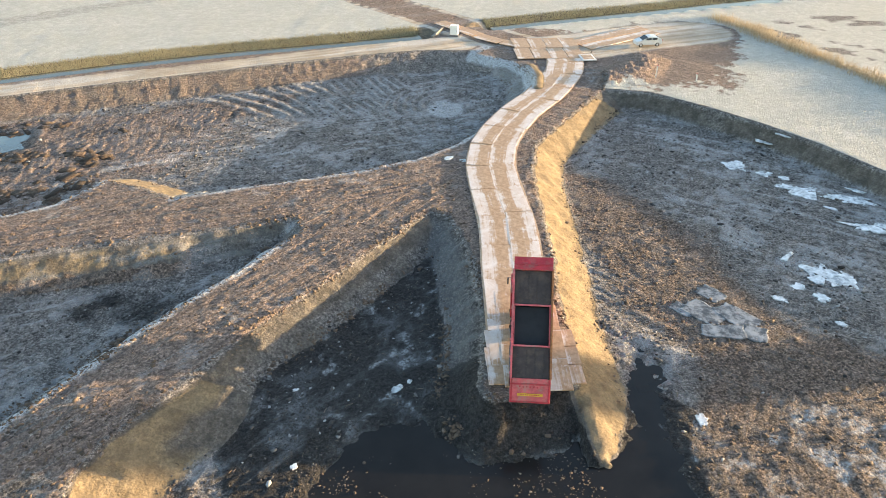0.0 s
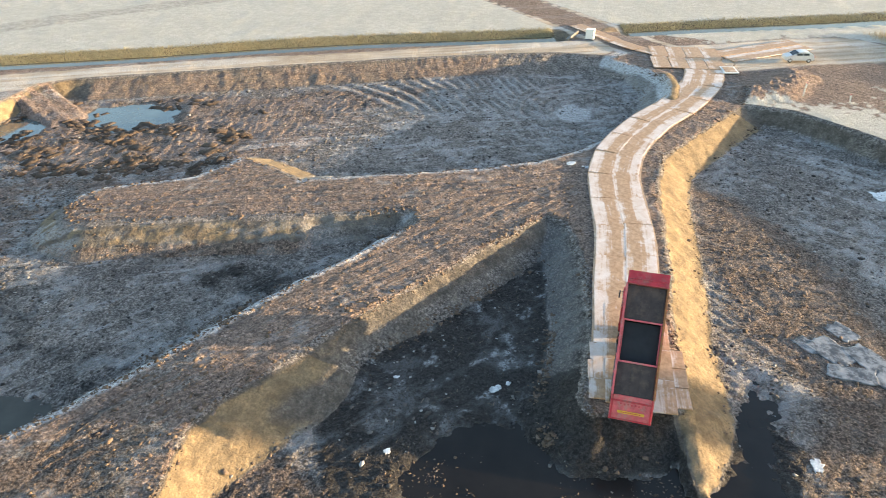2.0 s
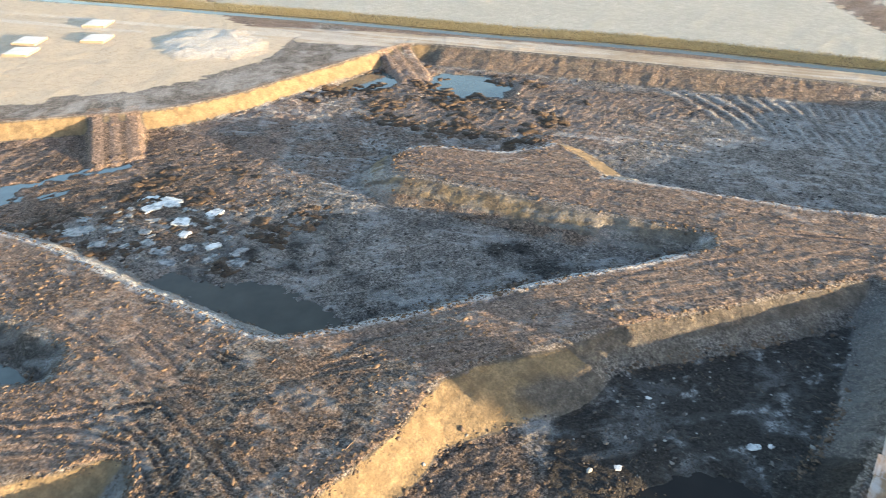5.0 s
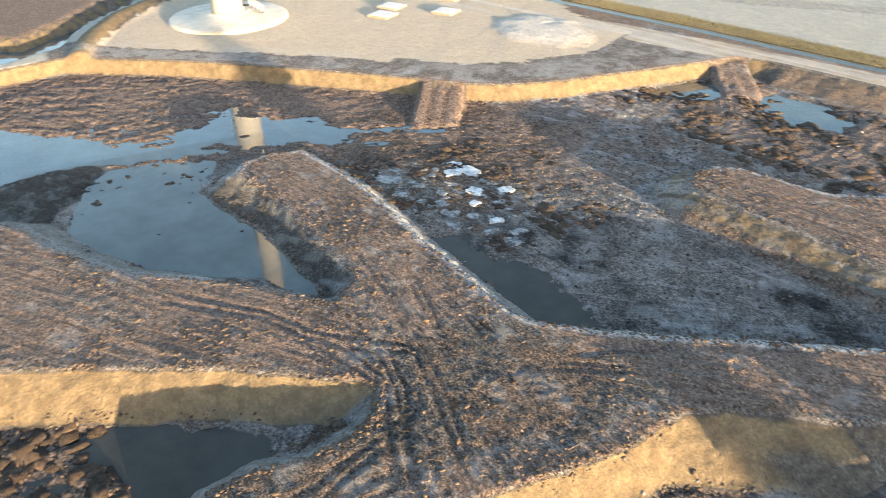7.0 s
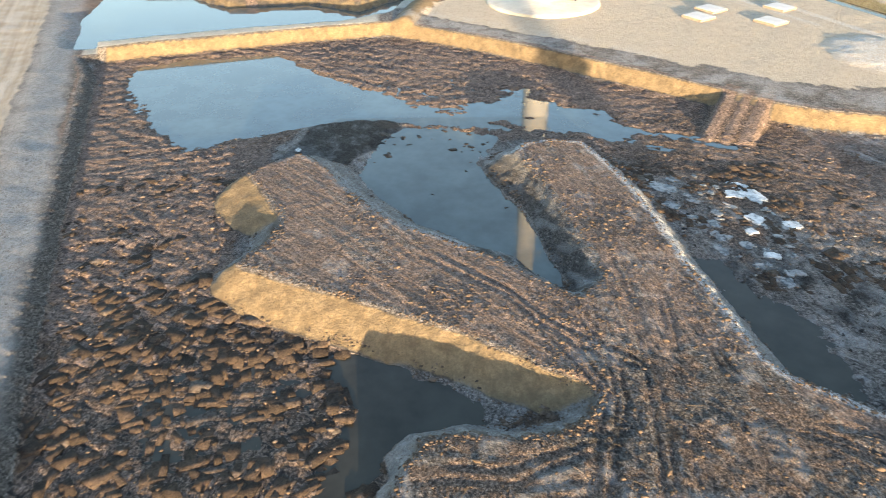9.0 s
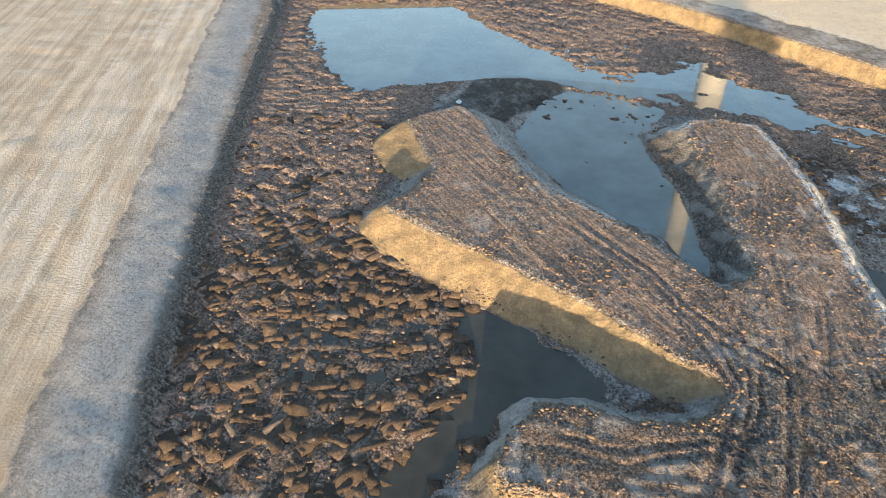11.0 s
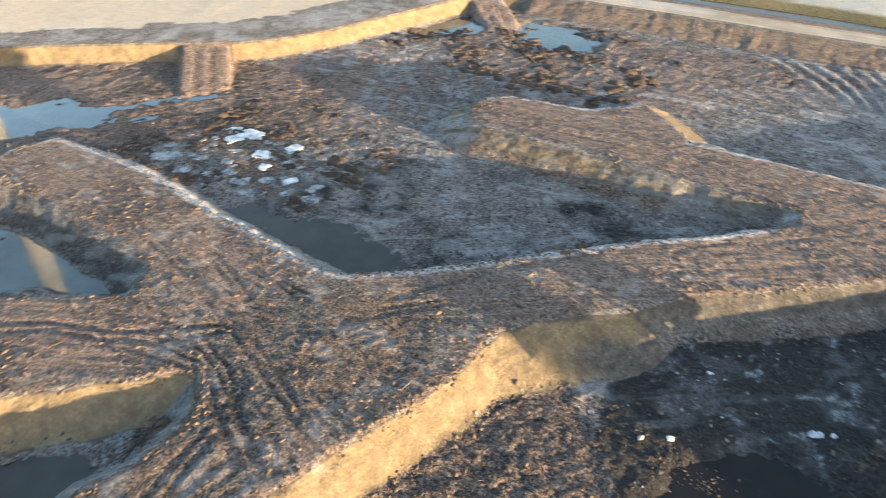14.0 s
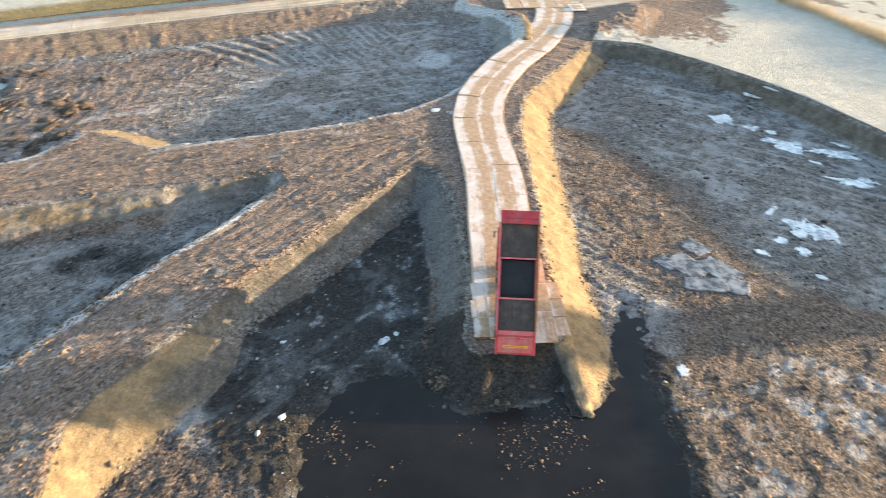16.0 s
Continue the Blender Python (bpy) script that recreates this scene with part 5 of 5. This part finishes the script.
SNOW = [(31.8, 68.2, 1.3, 0.9), (34.0, 66.2, 0.6, 0.6), (36.6, 62.6, 2.3, 1.1), (40.8, 60.4, 1.7, 0.9), (38.8, 61.0, 0.7, 0.4), (39.2, 55.2, 1.6, 0.6), (41.0, 55.4, 0.8, 0.5),
        (31.6, 47.6, 1.5, 1.2), (33.0, 46.6, 1.0, 1.3), (29.0, 46.2, 0.5, 0.9), (30.1, 44.6, 0.6, 0.4), (36.6, 73.4, 0.9, 0.5), (38.3, 72.6, 0.7, 0.4), (35.6, 65.2, 0.5, 0.4),
        (37.6, 58.9, 0.5, 0.3), (29.9, 50.6, 0.3, 0.8), (26.8, 44.6, 0.5, 0.3), (41.8, 62.4, 0.9, 0.3), (30.2, 41.2, 0.4, 0.25)]
for i, (x, y, rx, ry) in enumerate(SNOW):
    ice_piece("ice_patch", x, y, rx, ry, -35 + rnd.uniform(-15, 15), i * 1.7, ICE, "ragged white ice patch on the pit floor", "white ice patches", 0.85, 0, 0, 0.045)
for i, (x, y, rx, ry, a) in enumerate(((20.2, 43.0, 1.5, 1.2, -50), (21.6, 45.4, 1.1, 0.8, -50), (22.6, 42.4, 1.6, 1.0, -50), (21.0, 40.6, 1.6, 0.8, -5), (23.3, 40.2, 0.8, 0.9, -20), (18.7, 43.4, 0.9, 0.6, -50))):
    ice_piece("ice_sheet", x, y, rx, ry, a, 40 + i, THIN_ICE, "thin grey ice sheet on a shallow puddle", "thin ice sheets", 0.22, 0.8, 0, 0.06)
FLOES = [(-60.4, 30.2, 1.5, 0.9), (-58.6, 31.0, 1.2, 0.8), (-59.0, 29.2, 1.0, 0.7), (-54.6, 29.4, 0.9, 0.7), (-53.4, 32.4, 0.8, 0.6), (-60.6, 22.6, 1.4, 0.9), (-57.0, 22.4, 0.8, 0.5),
         (-58.0, 24.8, 0.6, 0.4), (-55.6, 26.2, 0.6, 0.4), (-52.4, 28.2, 0.5, 0.5), (-51.6, 30.4, 0.5, 0.3), (-56.8, 28.0, 0.45, 0.35), (-53.8, 25.4, 0.7, 0.5), (-51.8, 25.2, 0.8, 0.6),
         (-50.2, 27.0, 0.6, 0.5), (-48.6, 28.6, 0.7, 0.5), (-47.2, 27.0, 0.5, 0.4), (-49.6, 24.6, 0.8, 0.4), (-55.0, 23.8, 0.5, 0.3), (-62.4, 24.0, 0.6, 0.5), (-46.2, 29.8, 0.5, 0.35), (-44.8, 28.4, 0.7, 0.5)]
for i in range(30):
    a, r = rnd.uniform(0, math.tau), math.sqrt(rnd.random())
    FLOES.append((-54 + 9.5 * r * math.cos(a), 27.2 + 4.6 * r * math.sin(a) + 0.15 * 9 * r * math.cos(a), rnd.uniform(0.14, 0.5), rnd.uniform(0.12, 0.35)))
for i, (x, y, rx, ry) in enumerate(FLOES):
    ice_piece("ice_floe", x, y, rx, ry, rnd.uniform(0, 90), 60 + i, ICE if i in (0, 1, 2, 3, 4, 9, 15) else THIN_ICE, "broken pale ice plate lying in the mud", "ice plates", 0.4, 0.6, 0, 0.06)
for i, (x, y, r) in enumerate(((-69.9, -14.9, 0.45), (-3.2, 34.9, 0.45), (-10.1, 34.8, 0.2), (-9.1, 28.3, 0.25), (-2.4, 35.6, 0.2), (0.7, 66.8, 0.5), (2.2, 66.2, 0.4), (16.6, 31.8, 0.5))):
    ice_piece("ice_patch", x, y, r, r * 0.7, rnd.uniform(0, 90), 90 + i, ICE, "small white ice patch on dark mud", "white ice patches", 0.55, 0, 0, 0.03)


# ---------------------------------------------------------------- clods, stones, straw
def merged(name, verts, faces, material, label, category):
    me = bpy.data.meshes.new(name)
    n, k = faces.shape
    me.vertices.add(len(verts))
    me.vertices.foreach_set("co", verts.ravel())
    me.loops.add(n * k)
    me.loops.foreach_set("vertex_index", faces.ravel())
    me.polygons.add(n)
    me.polygons.foreach_set("loop_start", np.arange(n) * k)
    me.update()
    me.materials.append(material)
    return tagged(new(name, me), label, category, kind="stuff")


def clod_material():
    k = Mat("loose_clods", 0.9, 0, 0.25).world()
    i = k.island()
    f = k.ramp(k.noise(12, 5, 0.7), 0.35, 0.65)
    c = k.mix(k.ramp(i, 0.0, 0.7), (0.030, 0.023, 0.019), (0.15, 0.11, 0.08))
    c = k.mix(k.ramp(i, 0.85, 1.0), c, (0.21, 0.17, 0.14))
    c = k.mix(k.math("MULTIPLY", f, 0.5), c, (0.10, 0.085, 0.07))
    k.colour(c).bump(k.noise(25, 4), 0.5, 0.03)
    return k.m


def ico():
    bm = bmesh.new()
    bmesh.ops.create_icosphere(bm, subdivisions=1, radius=1)
    v = np.array([list(p.co) for p in bm.verts])
    f = np.array([[q.index for q in p.verts] for p in bm.faces])
    bm.free()
    return v, f


def scatter(gen, count, area, want):
    """Points of the plan, kept by chance want(x, y, z, a, b)."""
    x = gen.uniform(area[0], area[1], count)
    y = gen.uniform(area[2], area[3], count)
    z, a, b, _ = ground(x, y)
    ok = gen.random(count) < want(x, y, z, a, b)
    return x[ok], y[ok], z[ok]


def clods(name, x, y, z, size, material, label, gen, flat=0.65):
    v, f = ico()
    n = len(x)
    jitter = 1 + 0.30 * gen.standard_normal((n, len(v), 1)).clip(-1.5, 1.5)
    s = size[:, None, None] * np.stack([gen.uniform(0.7, 1.5, n), gen.uniform(0.6, 1.1, n), gen.uniform(0.5, 1.0, n) * flat], 1)[:, None, :]
    p = v[None] * jitter * s
    a = gen.uniform(0, math.tau, n)
    ca, sa = np.cos(a)[:, None], np.sin(a)[:, None]
    q = np.stack([p[..., 0] * ca - p[..., 1] * sa + x[:, None], p[..., 0] * sa + p[..., 1] * ca + y[:, None], p[..., 2] + (z + size * 0.15)[:, None]], 2)
    faces = (f[None] + (np.arange(n) * len(v))[:, None, None]).reshape(-1, 3)
    return merged(name, q.reshape(-1, 3), faces, material, label, "soil")


gen = np.random.default_rng(11)
CLOD = clod_material()
x, y, z = scatter(gen, 170000, (-70, 10, -8, 70), lambda x, y, z, a, b: b[:, 3] * 0.5 * (0.06 + 0.94 * step(rough_field(x, y, 5, 3, 75) - 0.35 * step(x + y, 5, 30) - 0.2 * step(-x - y, 38, 50), -0.25, 0.4)) * (a[:, 0] < 0.1) * (y < 70))
clods("loose_clods", x, y, z, 0.035 + 0.038 * gen.exponential(1.0, len(x)).clip(0, 4.0), CLOD, "loose brown frozen clods and stones on the causeways", gen)
at = gen.integers(0, len(KEEP) - 1, 16000)
t = gen.random(16000)
x = KEEP[at, 0] * (1 - t) + KEEP[at + 1, 0] * t + gen.normal(0, 0.28, 16000)
y = KEEP[at, 1] * (1 - t) + KEEP[at + 1, 1] * t + gen.normal(0, 0.28, 16000)
keepers = gen.random(16000) < 0.25 + 0.75 * step(rough_field(x, y, 4, 3, 79), -0.1, 0.4)
x, y = x[keepers], y[keepers]
clods("rim_clods", x, y, ground(x, y)[0], 0.03 + 0.034 * gen.exponential(1.0, len(x)).clip(0, 4), CLOD, "crumbled clods along the edges of the causeways", gen)
at = gen.integers(0, len(KEEP) - 1, 14000)
t = gen.random(14000)
x = KEEP[at, 0] * (1 - t) + KEEP[at + 1, 0] * t
y = KEEP[at, 1] * (1 - t) + KEEP[at + 1, 1] * t
d = (KEEP[at + 1] - KEEP[at]) / (np.linalg.norm(KEEP[at + 1] - KEEP[at], axis=1)[:, None] + 1e-6)
off = 2.6 + gen.normal(0.2, 0.35, 14000)
x, y = x + d[:, 1] * -off, y + d[:, 0] * off
h = ground(x, y)[0]
fallen = (h < -1.5) & (h > -2.15) & (gen.random(14000) < 0.15 + 0.85 * step(rough_field(x, y, 5, 3, 78), 0.0, 0.4))
clods("fallen_clods", x[fallen], y[fallen], h[fallen], 0.035 + 0.045 * gen.exponential(1.0, fallen.sum()).clip(0, 4), CLOD, "fallen clods along the foot of the banks", gen)
x, y, z = scatter(gen, 120000, (-80, 45, -30, 70), lambda x, y, z, a, b: 0.32 * b[:, 0] * (z > -2.12) * (0.25 + 0.75 * step(rough_field(x, y, 2.5, 3, 77), -0.1, 0.4)))
clods("loose_clods", x, y, z, 0.04 + 0.045 * gen.exponential(1.0, len(x)).clip(0, 3.5), CLOD, "heaped brown clods on the churned pit floor", gen)


def slab_material():
    k = Mat("broken_earth", 0.92, 0, 0.2).world()
    i = k.island()
    f, g = k.ramp(k.noise(3.2, 7, 0.78, None, 0.5), 0.42, 0.58), k.ramp(k.noise(15, 5, 0.75), 0.42, 0.58)
    c = k.mix(k.ramp(i, 0.2, 0.95), (0.022, 0.019, 0.018), (0.122, 0.090, 0.069))
    c = k.mix(k.ramp(i, 0.90, 1.0), c, (0.17, 0.155, 0.145))
    c = k.mix(k.math("MULTIPLY", f, 0.85), c, (0.016, 0.013, 0.011))
    c = k.mix(k.math("MULTIPLY", g, 0.45), c, (0.150, 0.115, 0.086))
    k.colour(c).bump(k.math("ADD", k.noise(3.2, 7, 0.78, None, 0.5), k.math("MULTIPLY", k.noise(15, 5, 0.75), 0.5)), 1.0, 0.12)
    return k.m


SLAB_EARTH = slab_material()


def earth_slabs(x, y, z, lean, size, label, gen):
    """Angular lumps of cut earth, half sunk and tilted, each with a face of its own."""
    n = len(x)
    cube = np.array([[a, b, c] for c in (-1, 1) for b in (-1, 1) for a in (-1, 1)], float)
    cube[4:, :2] *= 0.93
    half = size * np.stack([gen.uniform(0.3, 1.0, n), gen.uniform(0.22, 0.55, n), gen.uniform(0.07, 0.13, n)], 1)
    p = (cube[None] + gen.normal(0, 0.13, (n, 8, 3)) * (1, 1, 0.25)) * half[:, None, :]
    tx, ty = gen.normal(0, 0.045, n), gen.normal(0.0, 0.045, n)
    p[..., 2] += p[..., 0] * np.tan(ty)[:, None] + p[..., 1] * np.tan(tx)[:, None]
    a = lean + gen.normal(0, 0.3, n) + (gen.random(n) < 0.3) * 1.5
    ca, sa = np.cos(a)[:, None], np.sin(a)[:, None]
    q = np.stack([p[..., 0] * ca - p[..., 1] * sa + x[:, None], p[..., 0] * sa + p[..., 1] * ca + y[:, None], p[..., 2] + (z - half[:, 2] * gen.uniform(0.3, 0.9, n))[:, None]], 2)
    quad = np.array([[0, 2, 3, 1], [4, 5, 7, 6], [0, 1, 5, 4], [1, 3, 7, 5], [3, 2, 6, 7], [2, 0, 4, 6]])
    faces = (quad[None] + (np.arange(n) * 8)[:, None, None]).reshape(-1, 4)
    return merged("earth_slabs", q.reshape(-1, 3), faces, SLAB_EARTH, label, "soil")


x, y, z = scatter(gen, 6500, (-64, -18, -42, 0), lambda x, y, z, a, b: 0.7 * (1 - 0.9 * step(-x - 0.6 * y + 5 * rough_field(x, y, 8, 3, 205), 46, 62)) * step(b[:, 0], 0.3, 0.6) * (z > -2.3) * (z < -1.5) * (0.35 + 0.65 * step(rough_field(x, y, 5, 3, 206), -0.3, 0.2)))
earth_slabs(x, y, z, np.where(rough_field(x, y, 11, 3, 37) > 0.05, -0.5, 0.25), 1.0, "tilted brown slabs of cut earth on the pit floor", gen)
x, y, z = scatter(gen, 26000, (-64, -18, -42, 0), lambda x, y, z, a, b: 0.4 * step(b[:, 0], 0.3, 0.6) * (z > -2.2) * (z < -1.5) * step(rough_field(x, y, 1.6, 3, 209), -0.05, 0.35))
clods("slab_crumbs", x, y, z + 0.05, 0.025 + 0.035 * gen.exponential(1.0, len(x)).clip(0, 4), CLOD, "orange-brown crumbs lying on the slabs of earth", gen)
x, y, z = scatter(gen, 2600, (-72, -36, 58, 82), lambda x, y, z, a, b: 0.35 * (z > -2.4) * (z < -1.5) * step(rough_field(x, y, 4, 3, 207), -0.1, 0.3))
earth_slabs(x, y, np.maximum(z, WATER_LEVEL - 0.04), np.full(len(x), -0.35), 1.1, "long dark slabs of earth strewn round the corner pool", gen)
x, y, z = scatter(gen, 2600, (-66, -44, 18, 40), lambda x, y, z, a, b: 0.30 * (z > -2.3) * (z < -1.5) * step(rough_field(x, y, 3, 3, 208), -0.1, 0.3))
earth_slabs(x, y, z, np.full(len(x), 0.2), 0.8, "brown lumps of earth beside the ice plates", gen)
# specks of mud that stand out of the ponds
x, y = gen.uniform(-80, -56, 900), gen.uniform(-10, 14, 900)
ok = (signed(x, y, PONDS["middle"]) > 0) & (gen.random(900) < 0.015 + 0.30 * step(signed(x, y, PONDS["middle"]), 4, 0.5) * (x < -62))
earth_slabs(x[ok], y[ok], np.full(ok.sum(), WATER_LEVEL + 0.02), np.full(ok.sum(), 0.5), gen.uniform(0.15, 0.7, ok.sum())[:, None], "dark mud lumps standing out of the pond", gen)


def dark_clod_material():
    k = Mat("dark_clods", 0.85, 0, 0.3).world()
    i = k.island()
    c = k.mix(k.ramp(i, 0.0, 0.7), (0.018, 0.018, 0.019), (0.10, 0.095, 0.09))
    k.colour(k.mix(k.ramp(i, 0.82, 1.0), c, (0.34, 0.35, 0.35))).bump(k.noise(25, 4), 0.5, 0.03)
    return k.m


DARK_CLOD = dark_clod_material()
x, y, z = scatter(gen, 150000, (-60, 45, 14, 100), lambda x, y, z, a, b: 0.36 * (z < -1.7) * (z > -2.15) * (1 - b[:, 0]) * (0.3 + 0.7 * step(rough_field(x, y, 4, 3, 91), -0.2, 0.4)))
clods("dark_clods", x, y, z, 0.03 + 0.04 * gen.exponential(1.0, len(x)).clip(0, 4.0), DARK_CLOD, "dark frozen crumbs on the grey pit floor", gen)


def blades(name, x, y, z, length, width, flat, material, label, category, gen, up=1.0):
    """Straw, twigs or reed: one bent strip each, with two faces and some thickness."""
    n = len(x)
    a = gen.uniform(0, math.tau, n)
    d = np.stack([np.cos(a), np.sin(a)], 1)
    lean = gen.uniform(0.05, 0.5, n) if up > 0 else np.ones(n)
    out = np.zeros((n, 9, 3))
    for i, t in enumerate((0, 0.5, 1)):
        run = lean * length * (t ** 1.6 if up > 0 else t - 0.5)
        rise = up * length * t * (1 - 0.25 * t * lean) + (0.0 if up > 0 else 0.03 + 0.02 * (i == 1))
        w = width * (1 - 0.75 * t if up > 0 else 1 - 0.3 * t)
        for j, (u, h) in enumerate(((-1, 0), (1, 0), (0, 0.7))):
            out[:, i * 3 + j, 0] = x + d[:, 0] * run - d[:, 1] * w * u + (d[:, 0] * w * h if up > 0 else 0)
            out[:, i * 3 + j, 1] = y + d[:, 1] * run + d[:, 0] * w * u + (d[:, 1] * w * h if up > 0 else 0)
            out[:, i * 3 + j, 2] = z + rise + (0 if up > 0 else h * w)
    quad = np.array([[0, 1, 4, 3], [1, 2, 5, 4], [2, 0, 3, 5], [3, 4, 7, 6], [4, 5, 8, 7], [5, 3, 6, 8]])
    faces = (quad[None] + (np.arange(n) * 9)[:, None, None]).reshape(-1, 4)
    return merged(name, out.reshape(-1, 3), faces, material, label, category)


def straw_material(name, a, b):
    k = Mat(name, 0.8, 0, 0.2).world()
    k.colour(k.mix(k.island(), a, b))
    return k.m


# clods and tufts that stand out of the dark water
def shoal(x, y):
    a = band(np.hypot((x - 6.2) / 3.4, (y - 26.4) / 3.2) + 0.9 * rough_field(x, y, 1.6, 3, 171), 0.4, 0.5)
    b = band(np.hypot((x + 6.0) / 2.6, (y - 26.6) / 1.4) + 0.9 * rough_field(x, y, 1.2, 3, 172), 0.5, 0.5)
    return np.maximum(a, b)


x, y = gen.uniform(-9, 10, 22000), gen.uniform(21, 30, 22000)
ok = gen.random(22000) < 0.15 * shoal(x, y) + 0.03 * (rough_field(x, y, 1.5, 3, 173) > 0.25)
h = ground(x, y)[0]
ok &= h < -1.9
clods("wet_clods", x[ok], y[ok], np.maximum(h[ok], WATER_LEVEL - 0.03), 0.02 + 0.022 * gen.exponential(1.0, ok.sum()).clip(0, 4), CLOD, "brown clods and tufts standing out of black water", gen, 0.8)
STRAW = straw_material("straw", (0.05, 0.04, 0.03), (0.22, 0.18, 0.14))
x, y, z = scatter(gen, 9000, (-20, 30, 16, 60), lambda x, y, z, a, b: 0.30 * (z < -1.6) * (z > -2.16) * (0.2 + 0.8 * step(rough_field(x, y, 3, 3, 95), 0.0, 0.5)))
blades("twigs", x, y, np.maximum(z, WATER_LEVEL), gen.uniform(0.12, 0.5, len(x)), gen.uniform(0.012, 0.03, len(x)), 0, STRAW, "dead twigs and straw strewn on the mud", "twigs", gen, 0.0)
x, y, z = scatter(gen, 9000, (-62, -18, -6, 32), lambda x, y, z, a, b: 0.03 * (z > -0.5))
blades("twigs", x, y, z, gen.uniform(0.2, 1.1, len(x)), gen.uniform(0.012, 0.03, len(x)), 0, STRAW, "dead roots and straw on the causeways", "twigs", gen, 0.0)

# reeds by the east ditch and the grassy far banks of the ditches
REED = straw_material("reed", (0.30, 0.25, 0.17), (0.58, 0.505, 0.38))
VERGE = straw_material("verge_grass", (0.27, 0.245, 0.15), (0.46, 0.42, 0.28))
line = smooth_line(pts("46,119.5 48.6,112 51.3,103.5 54.2,95 57.2,86 61,76 66,64"), 0.5)
at = gen.integers(0, len(line), 7000)
x, y = line[at, 0] + gen.normal(0.9, 1.0, 7000), line[at, 1] + gen.normal(0.3, 1.0, 7000)
x = x + 0.9 * rough_field(x, y, 6, 3, 195)
blades("reeds", x, y, ground(x, y)[0] - 0.05, gen.uniform(0.5, 1.7, 7000) * (0.75 + 0.45 * rough_field(x, y, 3, 3, 196)), np.full(7000, 0.035), 0, REED, "tall dry tan reeds along a ditch", "reeds", gen)
for source, n, offset, spread in ((DITCH_NORTH[2:], 52000, 3.0, 0.85), (DITCH_EAST[:-1], 22000, 3.0, 0.85)):
    line = smooth_line(source, 0.5)
    at = gen.integers(0, len(line) - 1, n)
    d = line[at + 1] - line[at]
    d /= np.linalg.norm(d, axis=1)[:, None]
    off = offset + gen.normal(0, spread, n)
    x, y = line[at, 0] - d[:, 1] * off + gen.normal(0, 0.3, n), line[at, 1] + d[:, 0] * off + gen.normal(0, 0.3, n)
    blades("verge_grass", x, y, ground(x, y)[0] - 0.05, gen.uniform(0.12, 0.42, n), np.full(n, 0.06), 0, VERGE, "rough yellowed grass on the ditch bank", "grass", gen)
